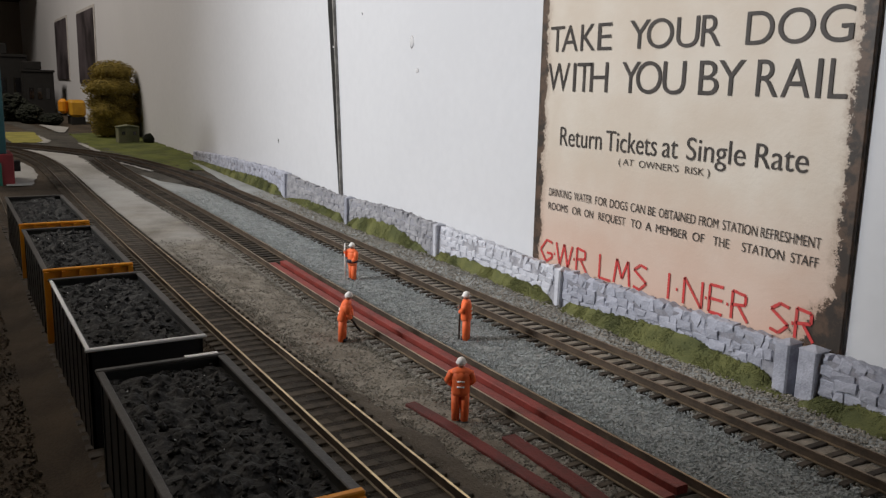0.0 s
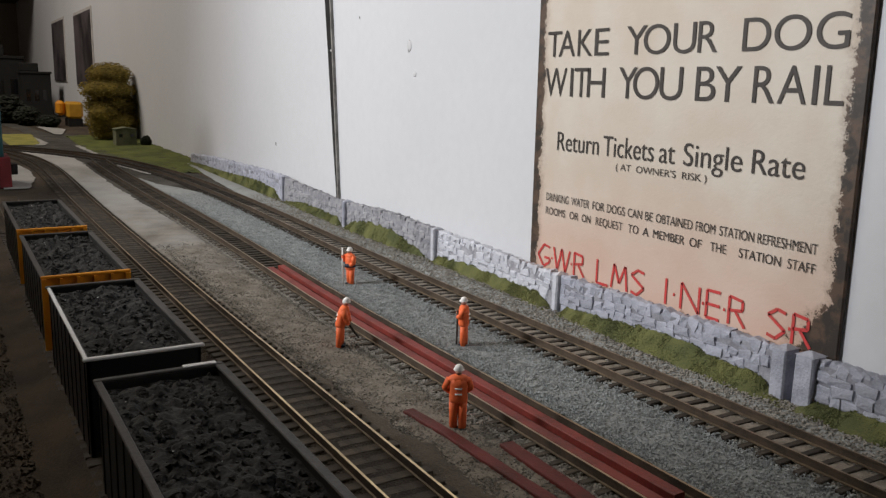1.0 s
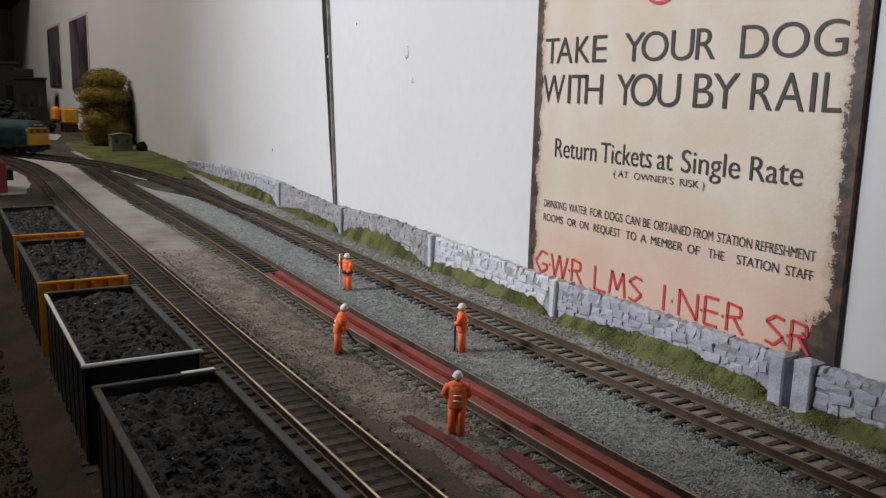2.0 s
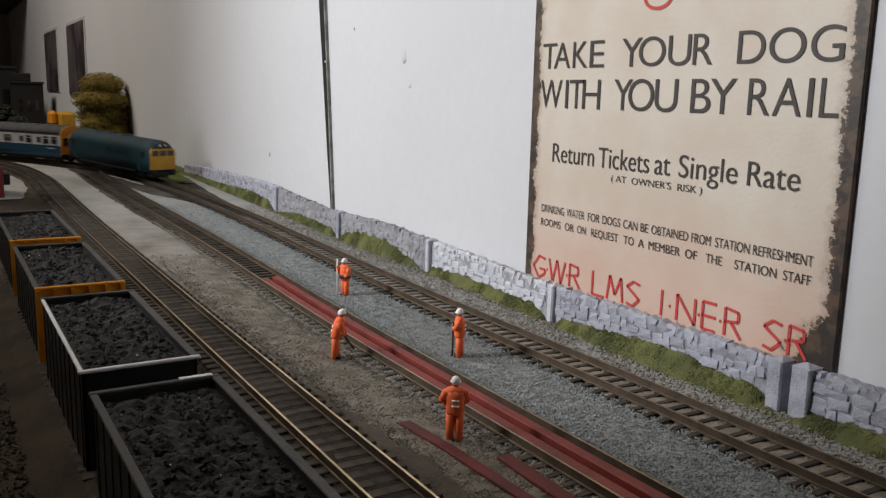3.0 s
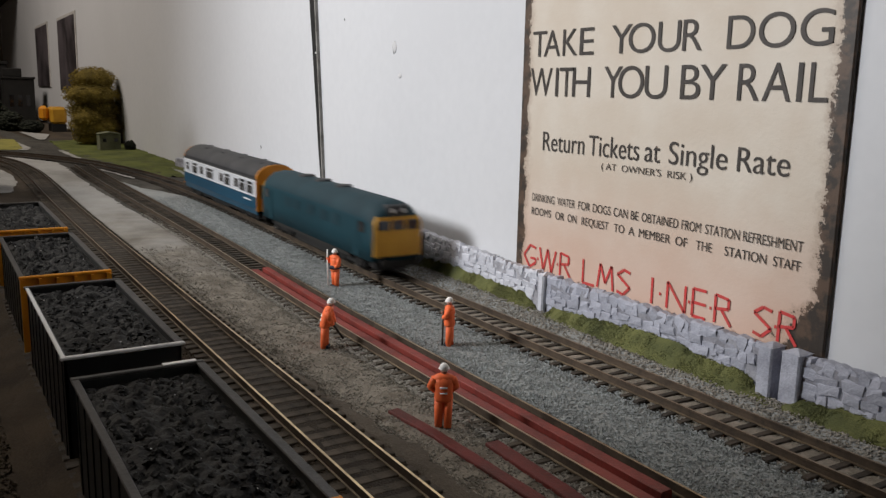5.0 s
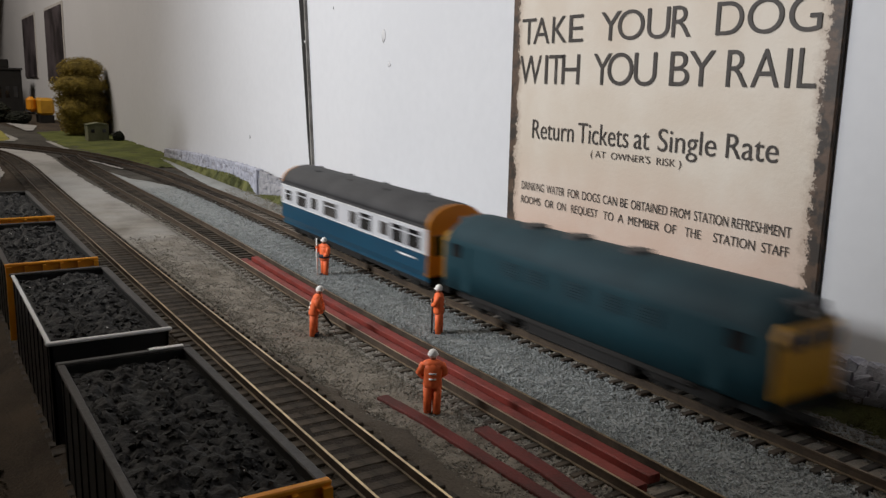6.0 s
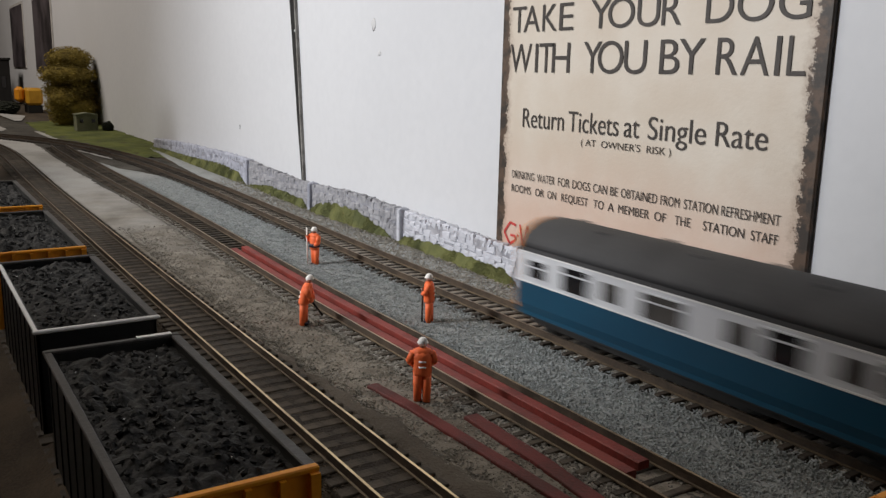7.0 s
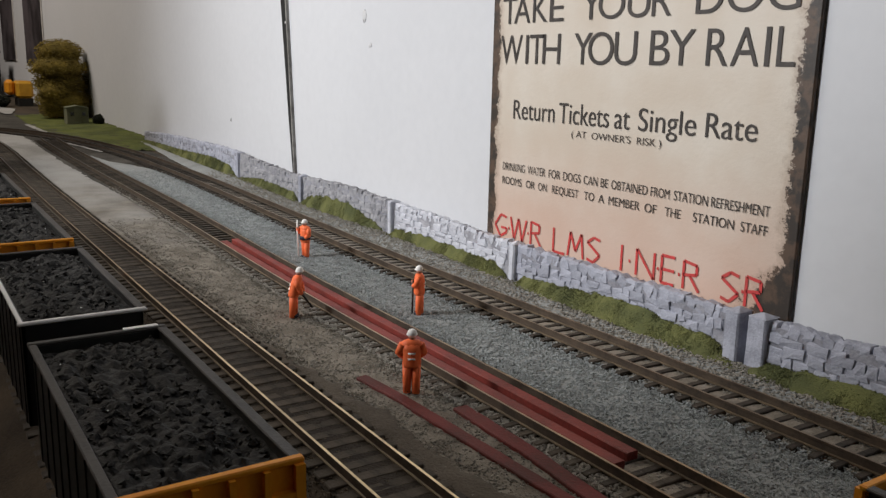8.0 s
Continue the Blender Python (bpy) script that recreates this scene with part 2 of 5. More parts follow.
# tin sign: cream enamel, pinkish low down, rust eaten in from the edges
def sign_material(w, h):
    m = bpy.data.materials.new("aged_cream_tin")
    m.use_nodes = True
    nt = m.node_tree
    b = nt.nodes["Principled BSDF"]
    b.inputs["Roughness"].default_value = 0.55
    N, K = nt.nodes.new, nt.links.new
    co, sep = N("ShaderNodeTexCoord"), N("ShaderNodeSeparateXYZ")
    K(co.outputs["Object"], sep.inputs[0])

    def math(op, a, c=None):
        n = N("ShaderNodeMath")
        n.operation = op
        for i, v in enumerate((a, c)):
            if v is None:
                continue
            if isinstance(v, (int, float)):
                n.inputs[i].default_value = v
            else:
                K(v, n.inputs[i])
        return n.outputs[0]

    def noise_tex(scale, detail=6, rough=0.6):
        n = N("ShaderNodeTexNoise")
        n.inputs["Scale"].default_value, n.inputs["Detail"].default_value, n.inputs["Roughness"].default_value = scale, detail, rough
        K(co.outputs["Object"], n.inputs["Vector"])
        return n.outputs["Fac"]

    def mix(f, a, c):
        n = N("ShaderNodeMix")
        n.data_type = "RGBA"
        K(f, n.inputs["Factor"])
        for key, v in (("A", a), ("B", c)):
            if isinstance(v, tuple):
                n.inputs[key].default_value = (*v, 1)
            else:
                K(v, n.inputs[key])
        return n.outputs["Result"]

    def ramp(v, lo, hi):
        n = N("ShaderNodeMapRange")
        n.interpolation_type = "SMOOTHSTEP"
        n.inputs["From Min"].default_value, n.inputs["From Max"].default_value = lo, hi
        K(v, n.inputs["Value"])
        return n.outputs[0]

    x, z = sep.outputs["X"], sep.outputs["Z"]
    blotch = noise_tex(22, 4)
    cream = mix(ramp(blotch, 0.35, 0.7), (0.60, 0.52, 0.43), (0.66, 0.60, 0.52))
    low = ramp(math("ADD", z, math("MULTIPLY", blotch, 0.03)), 0.10, 0.02)
    cream = mix(math("MULTIPLY", low, 0.70), cream, (0.64, 0.39, 0.30))
    edge_x = math("MINIMUM", math("SUBTRACT", x, 0.0026), math("SUBTRACT", w - 0.0022, x))
    edge = math("MINIMUM", edge_x, math("MINIMUM", z, math("SUBTRACT", h, z)))
    eaten = math("ADD", math("MULTIPLY", math("SUBTRACT", noise_tex(120, 9, 0.8), 0.5), 0.020), edge)
    # the lower right corner has rusted furthest
    dx, dz = math("SUBTRACT", x, w), math("SUBTRACT", z, 0.016)
    corner = math("SQRT", math("ADD", math("MULTIPLY", dx, dx), math("MULTIPLY", dz, dz)))
    corner_eaten = math("ADD", math("MULTIPLY", math("SUBTRACT", noise_tex(90, 8, 0.75), 0.5), 0.035), math("SUBTRACT", corner, 0.015))
    eaten = math("MINIMUM", eaten, corner_eaten)
    rust = mix(ramp(noise_tex(160, 4), 0.4, 0.6), (0.035, 0.026, 0.020), (0.10, 0.062, 0.040))
    halo = ramp(eaten, 0.009, 0.003)
    base = mix(math("MULTIPLY", halo, 0.5), cream, (0.30, 0.21, 0.15))
    base = mix(ramp(eaten, 0.0042, 0.0034), base, rust)
    K(base, b.inputs["Base Color"])
    bp = N("ShaderNodeBump")
    bp.inputs["Strength"].default_value, bp.inputs["Distance"].default_value = 0.25, 0.0005
    K(noise_tex(500), bp.inputs["Height"])
    K(bp.outputs[0], b.inputs["Normal"])
    return m


# ---------------------------------------------------------------- builders
def box(bm, x0, x1, y0, y1, z0, z1, bevel=0.0, slot=0):
    vs = [bm.verts.new(p) for p in ((x0, y0, z0), (x1, y0, z0), (x1, y1, z0), (x0, y1, z0),
                                    (x0, y0, z1), (x1, y0, z1), (x1, y1, z1), (x0, y1, z1))]
    fs = [bm.faces.new([vs[i] for i in q]) for q in ((3, 2, 1, 0), (4, 5, 6, 7), (0, 1, 5, 4), (1, 2, 6, 5), (2, 3, 7, 6), (3, 0, 4, 7))]
    for f in fs:
        f.material_index = slot
    if bevel:
        es = {e for f in fs for e in f.edges}
        r = bmesh.ops.bevel(bm, geom=list(es), offset=bevel, segments=1, affect="EDGES", material=-1)
        for f in r["faces"]:
            f.material_index = slot
    return bm


def tube(bm, a, b, r0, r1=None, n=8, slot=0, caps=True):
    """A tapered rod from a to b."""
    a, b = Vector(a), Vector(b)
    r1 = r0 if r1 is None else r1
    q = (b - a).to_track_quat("Z", "Y")
    rings = []
    for c, r in ((a, r0), (b, r1)):
        rings.append([bm.verts.new(c + q @ Vector((r * math.cos(2 * math.pi * k / n), r * math.sin(2 * math.pi * k / n), 0))) for k in range(n)])
    for k in range(n):
        bm.faces.new((rings[0][k], rings[0][(k + 1) % n], rings[1][(k + 1) % n], rings[1][k])).material_index = slot
    if caps:
        bm.faces.new(rings[0][::-1]).material_index = slot
        bm.faces.new(rings[1]).material_index = slot


def blob(bm, c, rx, ry, rz, slot=0, seg=10, rings=7, m=None):
    r = bmesh.ops.create_uvsphere(bm, u_segments=seg, v_segments=rings, radius=1.0)
    mat = Matrix.Translation(c) @ (m or Matrix()) @ Matrix.Diagonal((rx, ry, rz, 1))
    bmesh.ops.transform(bm, matrix=mat, verts=r["verts"])
    for f in {f for v in r["verts"] for f in v.link_faces}:
        f.material_index, f.smooth = slot, True


def to_object(name, bm, mats, parent=None, label=""):
    me = bpy.data.meshes.new(name)
    bm.normal_update()
    bm.to_mesh(me)
    bm.free()
    for m in mats if isinstance(mats, (list, tuple)) else [mats]:
        me.materials.append(m)
    ob = new(name, me)
    if parent is not None:
        ob.parent = parent
    if label:
        tagged(ob, label)
    return ob


def part(name, bm, mat, parent, label=""):
    return to_object(name, bm, mat, parent, label)


def box_part(name, dims, mat, parent, label="", bevel=0.0):
    return part(name, box(bmesh.new(), *dims, bevel=bevel), mat, parent, label)


def raw_mesh(name, verts, faces, mat, smooth=False):
    """A mesh from numpy arrays; faces are all triangles or all quads."""
    me = bpy.data.meshes.new(name)
    k = faces.shape[1]
    me.vertices.add(len(verts))
    me.vertices.foreach_set("co", np.ascontiguousarray(verts, dtype=np.float32).ravel())
    me.loops.add(faces.size)
    me.loops.foreach_set("vertex_index", np.ascontiguousarray(faces, dtype=np.int32).ravel())
    me.polygons.add(len(faces))
    me.polygons.foreach_set("loop_start", np.arange(0, faces.size, k, dtype=np.int32))
    me.polygons.foreach_set("use_smooth", np.full(len(faces), smooth))
    me.update(calc_edges=True)
    me.materials.append(mat)
    return me


OCTA = np.array([(1, 0, 0), (-1, 0, 0), (0, 1, 0), (0, -1, 0), (0, 0, 1), (0, 0, -1)], float)
OCTA_F = np.array([(0, 2, 4), (2, 1, 4), (1, 3, 4), (3, 0, 4), (2, 0, 5), (1, 2, 5), (3, 1, 5), (0, 3, 5)])


def pebbles(name, pts, lo, hi, mat, seed, flat=0.7):
    """Loose angular stones at the points pts, one closed solid each."""
    rng = np.random.default_rng(seed)
    n = len(pts)
    v = OCTA[None] * (1 + rng.uniform(-0.35, 0.35, (n, 6, 1)))
    a, b = rng.uniform(0, 2 * np.pi, n), rng.uniform(0, 2 * np.pi, n)
    ca, sa, cb, sb = np.cos(a), np.sin(a), np.cos(b), np.sin(b)
    rx = np.stack([np.stack([np.ones(n), 0 * ca, 0 * ca], 1), np.stack([0 * ca, ca, -sa], 1), np.stack([0 * ca, sa, ca], 1)], 1)
    rz = np.stack([np.stack([cb, -sb, 0 * cb], 1), np.stack([sb, cb, 0 * cb], 1), np.stack([0 * cb, 0 * cb, np.ones(n)], 1)], 1)
    v = np.einsum("nij,nkj->nki", np.einsum("nij,njk->nik", rz, rx), v)
    s = rng.uniform(lo, hi, (n, 1, 1)) * rng.uniform(0.8, 1.2, (n, 1, 3))
    s[:, :, 2] *= flat
    v = v * s + np.asarray(pts)[:, None, :]
    f = OCTA_F[None] + (np.arange(n) * 6)[:, None, None]
    return raw_mesh(name, v.reshape(-1, 3), f.reshape(-1, 3), mat)


def sheet(name, x0, x1, lo, hi, z, mat, nx=200, ny=10, rough=0.0006, ragged=0.002, seed=0, parent=None):
    """A strip of scenery between the lines lo(x) and hi(x), with an uneven surface and ragged sides; z(x, v) is its height."""
    vs = np.zeros((nx + 1, ny + 1, 3))
    for i in range(nx + 1):
        x = x0 + (x1 - x0) * i / nx
        a = lo(x) + ragged * noise.noise((x * 60, seed, 0.3)) + ragged * 0.5 * noise.noise((x * 240, seed, 0.8))
        b = hi(x) + ragged * noise.noise((x * 60, seed, 5.3)) + ragged * 0.5 * noise.noise((x * 240, seed, 7.8))
        for j in range(ny + 1):
            t = j / ny
            y = a + (b - a) * t
            vs[i, j] = (x, y, z(x, t) + rough * noise.noise((x * 150, y * 150, seed)) + rough * 0.5 * noise.noise((x * 500, y * 500, seed)))
    idx = np.arange((nx + 1) * (ny + 1)).reshape(nx + 1, ny + 1)
    f = np.stack([idx[:-1, :-1], idx[1:, :-1], idx[1:, 1:], idx[:-1, 1:]], -1).reshape(-1, 4)
    ob = new(name, raw_mesh(name, vs.reshape(-1, 3), f, mat, True))
    if parent is not None:
        ob.parent = parent
    return ob


# ---------------------------------------------------------------- lines of the tracks
def smooth_line(knots):
    xs = np.linspace(-3.0, 0.9, 1561)
    k = np.array(sorted(knots))
    ys = np.interp(xs, k[:, 0], k[:, 1])
    w = np.hanning(121)
    w /= w.sum()
    pad = np.concatenate([np.full(60, ys[0]), ys, np.full(60, ys[-1])])
    ys = np.convolve(pad, w, "valid")
    return lambda x: float(np.interp(x, xs, ys))


line_a = smooth_line([(0.9, -0.0572), (-0.10, -0.0578), (-0.28, -0.0595), (-0.46, -0.0612), (-0.62, -0.0618), (-0.72, -0.0622), (-0.80, -0.0665), (-0.88, -0.080), (-0.96, -0.100), (-1.053, -0.132), (-1.143, -0.176), (-1.3, -0.27)])
line_b = smooth_line([(0.9, 0.0072), (-0.06, 0.0078), (-0.193, 0.0100), (-0.285, 0.0108), (-0.375, 0.0102), (-0.461, 0.0088), (-0.543, 0.0062), (-0.618, 0.0040), (-0.72, 0.0), (-0.81, -0.003), (-0.96, -0.002), (-1.144, -0.001), (-1.318, -0.004), (-1.575, -0.017), (-1.9, -0.043), (-2.4, -0.08)])
line_c = smooth_line([(0.9, 0.0742), (-0.2, 0.0745), (-0.45, 0.0758), (-0.62, 0.0666), (-0.70, 0.0547), (-0.78, 0.0315), (-0.866, -0.0029), (-0.95, -0.0407), (-1.048, -0.0908), (-1.13, -0.1384), (-1.25, -0.2175), (-1.4, -0.3475), (-1.6, -0.5275)])
climb = smooth_line([(0.9, 0.0), (-0.10, 0.0), (-0.24, 0.0022), (-0.41, 0.0045), (-0.56, 0.0075), (-0.70, 0.0119), (-0.85, 0.0192), (-1.0, 0.0181), (-1.2, 0.0172), (-3.0, 0.0172)])


def lift_c(x):
    """The whole board climbs gently towards the far curve."""
    return climb(x)


line_d = smooth_line([(0.9, -0.1215), (-0.6, -0.1215), (-0.9, -0.130), (-1.2, -0.19), (-1.6, -0.4)])
RAIL_Z = 0.0045
GAUGE = 0.0172

# ---------------------------------------------------------------- the loft and its boards
WALL_Y = 0.1222
tagged(box_part("wall_north", (-3.5, 1.6, WALL_Y, WALL_Y + 0.02, -0.06, 1.4), M["wall"], None), "white painted board wall behind the tracks", "wall", kind="structure")
tagged(box_part("wall_west", (-3.53, -3.5, -2.6, WALL_Y + 0.02, -0.9, 1.4), M["room"], None), "plain loft end wall", "wall", kind="structure")
tagged(box_part("wall_east", (1.6, 1.63, -2.6, WALL_Y + 0.02, -0.9, 1.4), M["room"], None), "plain loft end wall", "wall", kind="structure")
tagged(box_part("wall_south", (-3.5, 1.6, -2.63, -2.6, -0.9, 1.4), M["room"], None), "plain loft side wall", "wall", kind="structure")
tagged(box_part("ceiling", (-3.53, 1.63, -2.63, WALL_Y + 0.02, 1.4, 1.43), M["room"], None), "plain loft ceiling", "ceiling", kind="structure")
tagged(box_part("floor", (-3.53, 1.63, -2.63, WALL_Y + 0.02, -0.93, -0.9), M["carpet"], None), "dark loft floor", "floor", kind="structure")
tagged(box_part("rafter", (-3.48, -2.75, -2.4, WALL_Y - 0.001, 0.40, 0.52), M["timber"], None, bevel=0.004), "brown timber beam under the loft roof", "beam", kind="structure")
tagged(sheet("ground", -3.45, 1.5, lambda x: -0.62, lambda x: WALL_Y - 0.0005, lambda x, t: lift_c(x) - 0.0015, M["dirt"], 500, 70, 0.0008, 0.0, 3), "brown scenic dirt on the layout board", "ground", kind="structure")
tagged(box_part("baseboard", (-3.45, 1.5, -0.615, WALL_Y - 0.001, -0.03, -0.004), M["timber"], None), "timber baseboard under the model scenery", "baseboard", kind="structure")

# two unseen boards, added to keep the side lamp off the foreground
tagged(box_part("fascia", (-0.55, 1.3, -0.285, -0.270, -0.03, 0.140), M["timber"], None, bevel=0.002), "added unseen board that shades the front of the layout", "board", kind="structure")
tagged(box_part("fascia_end", (-0.040, 1.3, -0.285, -0.270, 0.1405, 0.232), M["timber"], None, bevel=0.002), "added unseen upper board that shades the right front", "board", kind="structure")

# joint between two boards of the wall: a dark wedge that widens upwards, with a grey edge
def wall_joint():
    root = tagged(new("wall_joint"), "dark tapering joint between two white wall boards", "joint", kind="structure")
    y0, y1 = WALL_Y - 0.0016, WALL_Y + 0.001
    bm = bmesh.new()
    rows = []
    for k in range(13):
        t = k / 12
        z = 0.018 + t * 0.32
        cx = -0.3425 - 0.0375 * t + 0.0006 * noise.noise((t * 9, 0, 0))
        w = 0.0040 + 0.0135 * t ** 0.8
        rows.append([bm.verts.new((x, y, z)) for x, y in ((cx - w / 2, y0), (cx + w / 2, y0), (cx + w / 2, y1), (cx - w / 2, y1))])
    for r, q in zip(rows, rows[1:]):
        for i in range(4):
            bm.faces.new((r[i], r[(i + 1) % 4], q[(i + 1) % 4], q[i]))
    bm.faces.new(rows[0][::-1])
    bm.faces.new(rows[-1])
    part("gap", bm, M["gap"], root)
    bm = bmesh.new()
    rows = []
    for k in range(13):
        t = k / 12
        z = 0.018 + t * 0.32
        cx = -0.3400 - 0.0375 * t + 0.0067 * t ** 0.8
        rows.append([bm.verts.new((x, y, z)) for x, y in ((cx - 0.0007, y0 - 0.0009), (cx + 0.0011, y0 - 0.0009), (cx + 0.0011, y1), (cx - 0.0007, y1))])
    for r, q in zip(rows, rows[1:]):
        for i in range(4):
            bm.faces.new((r[i], r[(i + 1) % 4], q[(i + 1) % 4], q[i]))
    bm.faces.new(rows[0][::-1])
    bm.faces.new(rows[-1])
    part("board_edge", bm, M["joint_edge"], root)
    # small white spot on the joint
    bm = bmesh.new()
    blob(bm, (-0.3545, WALL_Y - 0.0018, 0.147), 0.0022, 0.0006, 0.0009)
    part("paint_fleck", bm, M["white_bit"], root)


wall_joint()


def wall_mark(x, z, rx, rz, mat, label):
    bm = bmesh.new()
    blob(bm, (0, 0, 0), rx, 0.00014, rz, seg=9, rings=6)
    for v in bm.verts:
        k = 1 + 0.5 * noise.noise((v.co.x * 900 + x * 50, v.co.z * 900, 1))
        v.co.x *= k
        v.co.z *= k
    ob = to_object("wall_mark", bm, mat)
    ob.location = (x, WALL_Y - 0.0001, z)
    tagged(ob, label, "mark", "marks on the wall")


wall_mark(-0.5011, 0.0588, 0.0011, 0.0022, M["gap"], "small dark chip in the white wall")
wall_mark(-0.302, 0.171, 0.0007, 0.0011, M["gap"], "tiny dark chip in the white wall")
wall_mark(-0.2188, 0.1472, 0.0030, 0.0042, M["wall_stain"], "pale grey smudge on the white wall")
wall_mark(-0.2103, 0.1272, 0.0022, 0.0020, M["wall_stain"], "pale grey smudge on the white wall")


# ---------------------------------------------------------------- tin sign
SIGN_X0, SIGN_X1, SIGN_H = -0.0638, 0.1338, 0.298
SIGN_Z0 = 0.0045


def text_mesh(body, bold):
    cu = bpy.data.curves.new("lettering", "FONT")
    cu.body, cu.size, cu.offset, cu.extrude, cu.resolution_u = body, 1.0, bold, 0.0, 8
    ob = bpy.data.objects.new("lettering", cu)
    scene.collection.objects.link(ob)
    bpy.context.view_layer.update()
    me = bpy.data.meshes.new_from_object(ob.evaluated_get(bpy.context.evaluated_depsgraph_get()))
    bpy.data.objects.remove(ob)
    bpy.data.curves.remove(cu)
    return me


def tin_sign():
    w = SIGN_X1 - SIGN_X0
    root = tagged(new("tin_sign"), "aged cream tin railway poster with rust-eaten edges on the wall", "sign")
    root.location = (SIGN_X0, WALL_Y, SIGN_Z0)
    part("plate", box(bmesh.new(), 0, w, -0.0022, -0.0002, 0, SIGN_H, bevel=0.0005), sign_material(w, SIGN_H), root, "cream tin plate, pinkish and rusted low down")

    def line(body, x0, x1, z0, z1, mat, bold=0.006, name="lettering"):
        me = text_mesh(body, bold)
        co = np.empty(len(me.vertices) * 3, np.float32)
        me.vertices.foreach_get("co", co)
        co = co.reshape(-1, 3)
        lo, hi = co.min(0), co.max(0)
        caps = text_mesh("H", bold)
        hc = np.empty(len(caps.vertices) * 3, np.float32)
        caps.vertices.foreach_get("co", hc)
        top = hc.reshape(-1, 3)[:, 1].max()
        out = np.empty_like(co)
        out[:, 0] = (x0 - SIGN_X0) + (co[:, 0] - lo[0]) / (hi[0] - lo[0]) * (x1 - x0)
        out[:, 1] = -0.0026
        out[:, 2] = (z0 - SIGN_Z0) + co[:, 1] / top * (z1 - z0)
        me.vertices.foreach_set("co", out.ravel())
        me.materials.clear()
        me.materials.append(mat)
        me.update()
        ob = new(name, me)
        ob.parent = root
        return ob

    for a, w0, w1 in (("T", -0.0549, -0.0431), ("A", -0.0451, -0.0317), ("K", -0.0295, -0.0180), ("E", -0.0162, -0.0056), ("Y", 0.0069, 0.0207), ("O", 0.0187, 0.0357), ("U", 0.0375, 0.0509), ("R", 0.0522, 0.0632), ("D", 0.0764, 0.0900), ("O", 0.0919, 0.1086), ("G", 0.1108, 0.1249)):
        line(a, w0, w1, 0.1362, 0.1495, M["ink"], -0.004, "letter")
    for a, w0, w1 in (("W", -0.0556, -0.0373), ("I", -0.0342, -0.0320), ("T", -0.0310, -0.0196), ("H", -0.0205, -0.0069), ("Y", 0.0031, 0.0159), ("O", 0.0133, 0.0303), ("U", 0.0309, 0.0449), ("B", 0.0528, 0.0640), ("Y", 0.0635, 0.0776), ("R", 0.0837, 0.0945), ("A", 0.0959, 0.1090), ("I", 0.1116, 0.1138), ("L", 0.1169, 0.1250)):
        line(a, w0, w1, 0.1155, 0.1303, M["ink"], -0.004, "letter")
    for a, w0, w1 in (("Return", -0.0427, -0.0090), ("Tickets", -0.0055, 0.0300), ("at", 0.0337, 0.0434), ("Single", 0.0488, 0.0815), ("Rate", 0.0867, 0.1118)):
        line(a, w0, w1, 0.0868, 0.0968, M["ink"], -0.003)
    line("( AT  OWNER'S  RISK )", 0.0047, 0.0632, 0.0806, 0.0838, M["ink"], -0.006)
    for a, w0, w1 in (("DRINKING", -0.0502, -0.0308), ("WATER", -0.0284, -0.0140), ("FOR", -0.0112, -0.0022), ("DOGS", 0.0, 0.0130), ("CAN", 0.0152, 0.0250), ("BE", 0.0272, 0.0322), ("OBTAINED", 0.0344, 0.0572), ("FROM", 0.0592, 0.0702), ("STATION", 0.0727, 0.0910), ("REFRESHMENT", 0.0928, 0.1210)):
        line(a, w0, w1, 0.0586, 0.0628, M["ink"], -0.003)
    for a, w0, w1 in (("ROOMS", -0.0502, -0.0332), ("OR", -0.0294, -0.0220), ("ON", -0.0192, -0.0122), ("REQUEST", -0.0080, 0.0120), ("TO", 0.0160, 0.0232), ("A", 0.0262, 0.0302), ("MEMBER", 0.0332, 0.0530), ("OF", 0.0562, 0.0632), ("THE", 0.0682, 0.0772), ("STATION", 0.0840, 0.1050), ("STAFF", 0.1082, 0.1208)):
        line(a, w0, w1, 0.0510, 0.0550, M["ink"], -0.003)

    # the row of red initials stands as plain strokes
    s, bm = 0.0014, None

    def stroke(x0, z0, x1, z1):
        d = Vector((x1 - x0, 0, z1 - z0)).normalized()
        n = Vector((-d.z, 0, d.x)) * s / 2
        a, b = Vector((x0, -0.0026, z0)), Vector((x1, -0.0026, z1))
        bm.faces.new([bm.verts.new(p) for p in (a - n, b - n, b + n, a + n)])

    def mark(x, kind, wd=0.0075, z0=0.0212, z1=0.0335):
        x, z0, z1 = x - SIGN_X0, z0 - SIGN_Z0, z1 - SIGN_Z0
        mid = (z0 + z1) / 2
        if kind == "post":
            stroke(x, z0, x, z1)
        elif kind == "frame":
            stroke(x, z0, x, z1), stroke(x, z1, x + wd * .8, z1 - .001), stroke(x + wd * .8, z1 - .001, x + wd * .8, mid + .001)
            stroke(x + wd * .8, mid + .001, x, mid), stroke(x + wd * .4, mid, x + wd, z0)
        elif kind == "zig":
            stroke(x, z0, x, z1), stroke(x, z1, x + wd, z0), stroke(x + wd, z0, x + wd, z1)
        elif kind == "comb":
            stroke(x, z0, x, z1)
            for z in (z0, mid, z1):
                stroke(x, z, x + wd * .75, z)
        elif kind == "bow":
            stroke(x + wd, z1 - .001, x + wd * .5, z1), stroke(x + wd * .5, z1, x, z1 - .003), stroke(x, z1 - .003, x + wd, z0 + .004)
            stroke(x + wd, z0 + .004, x + wd * .5, z0), stroke(x + wd * .5, z0, x, z0 + .001)
        elif kind == "arc":
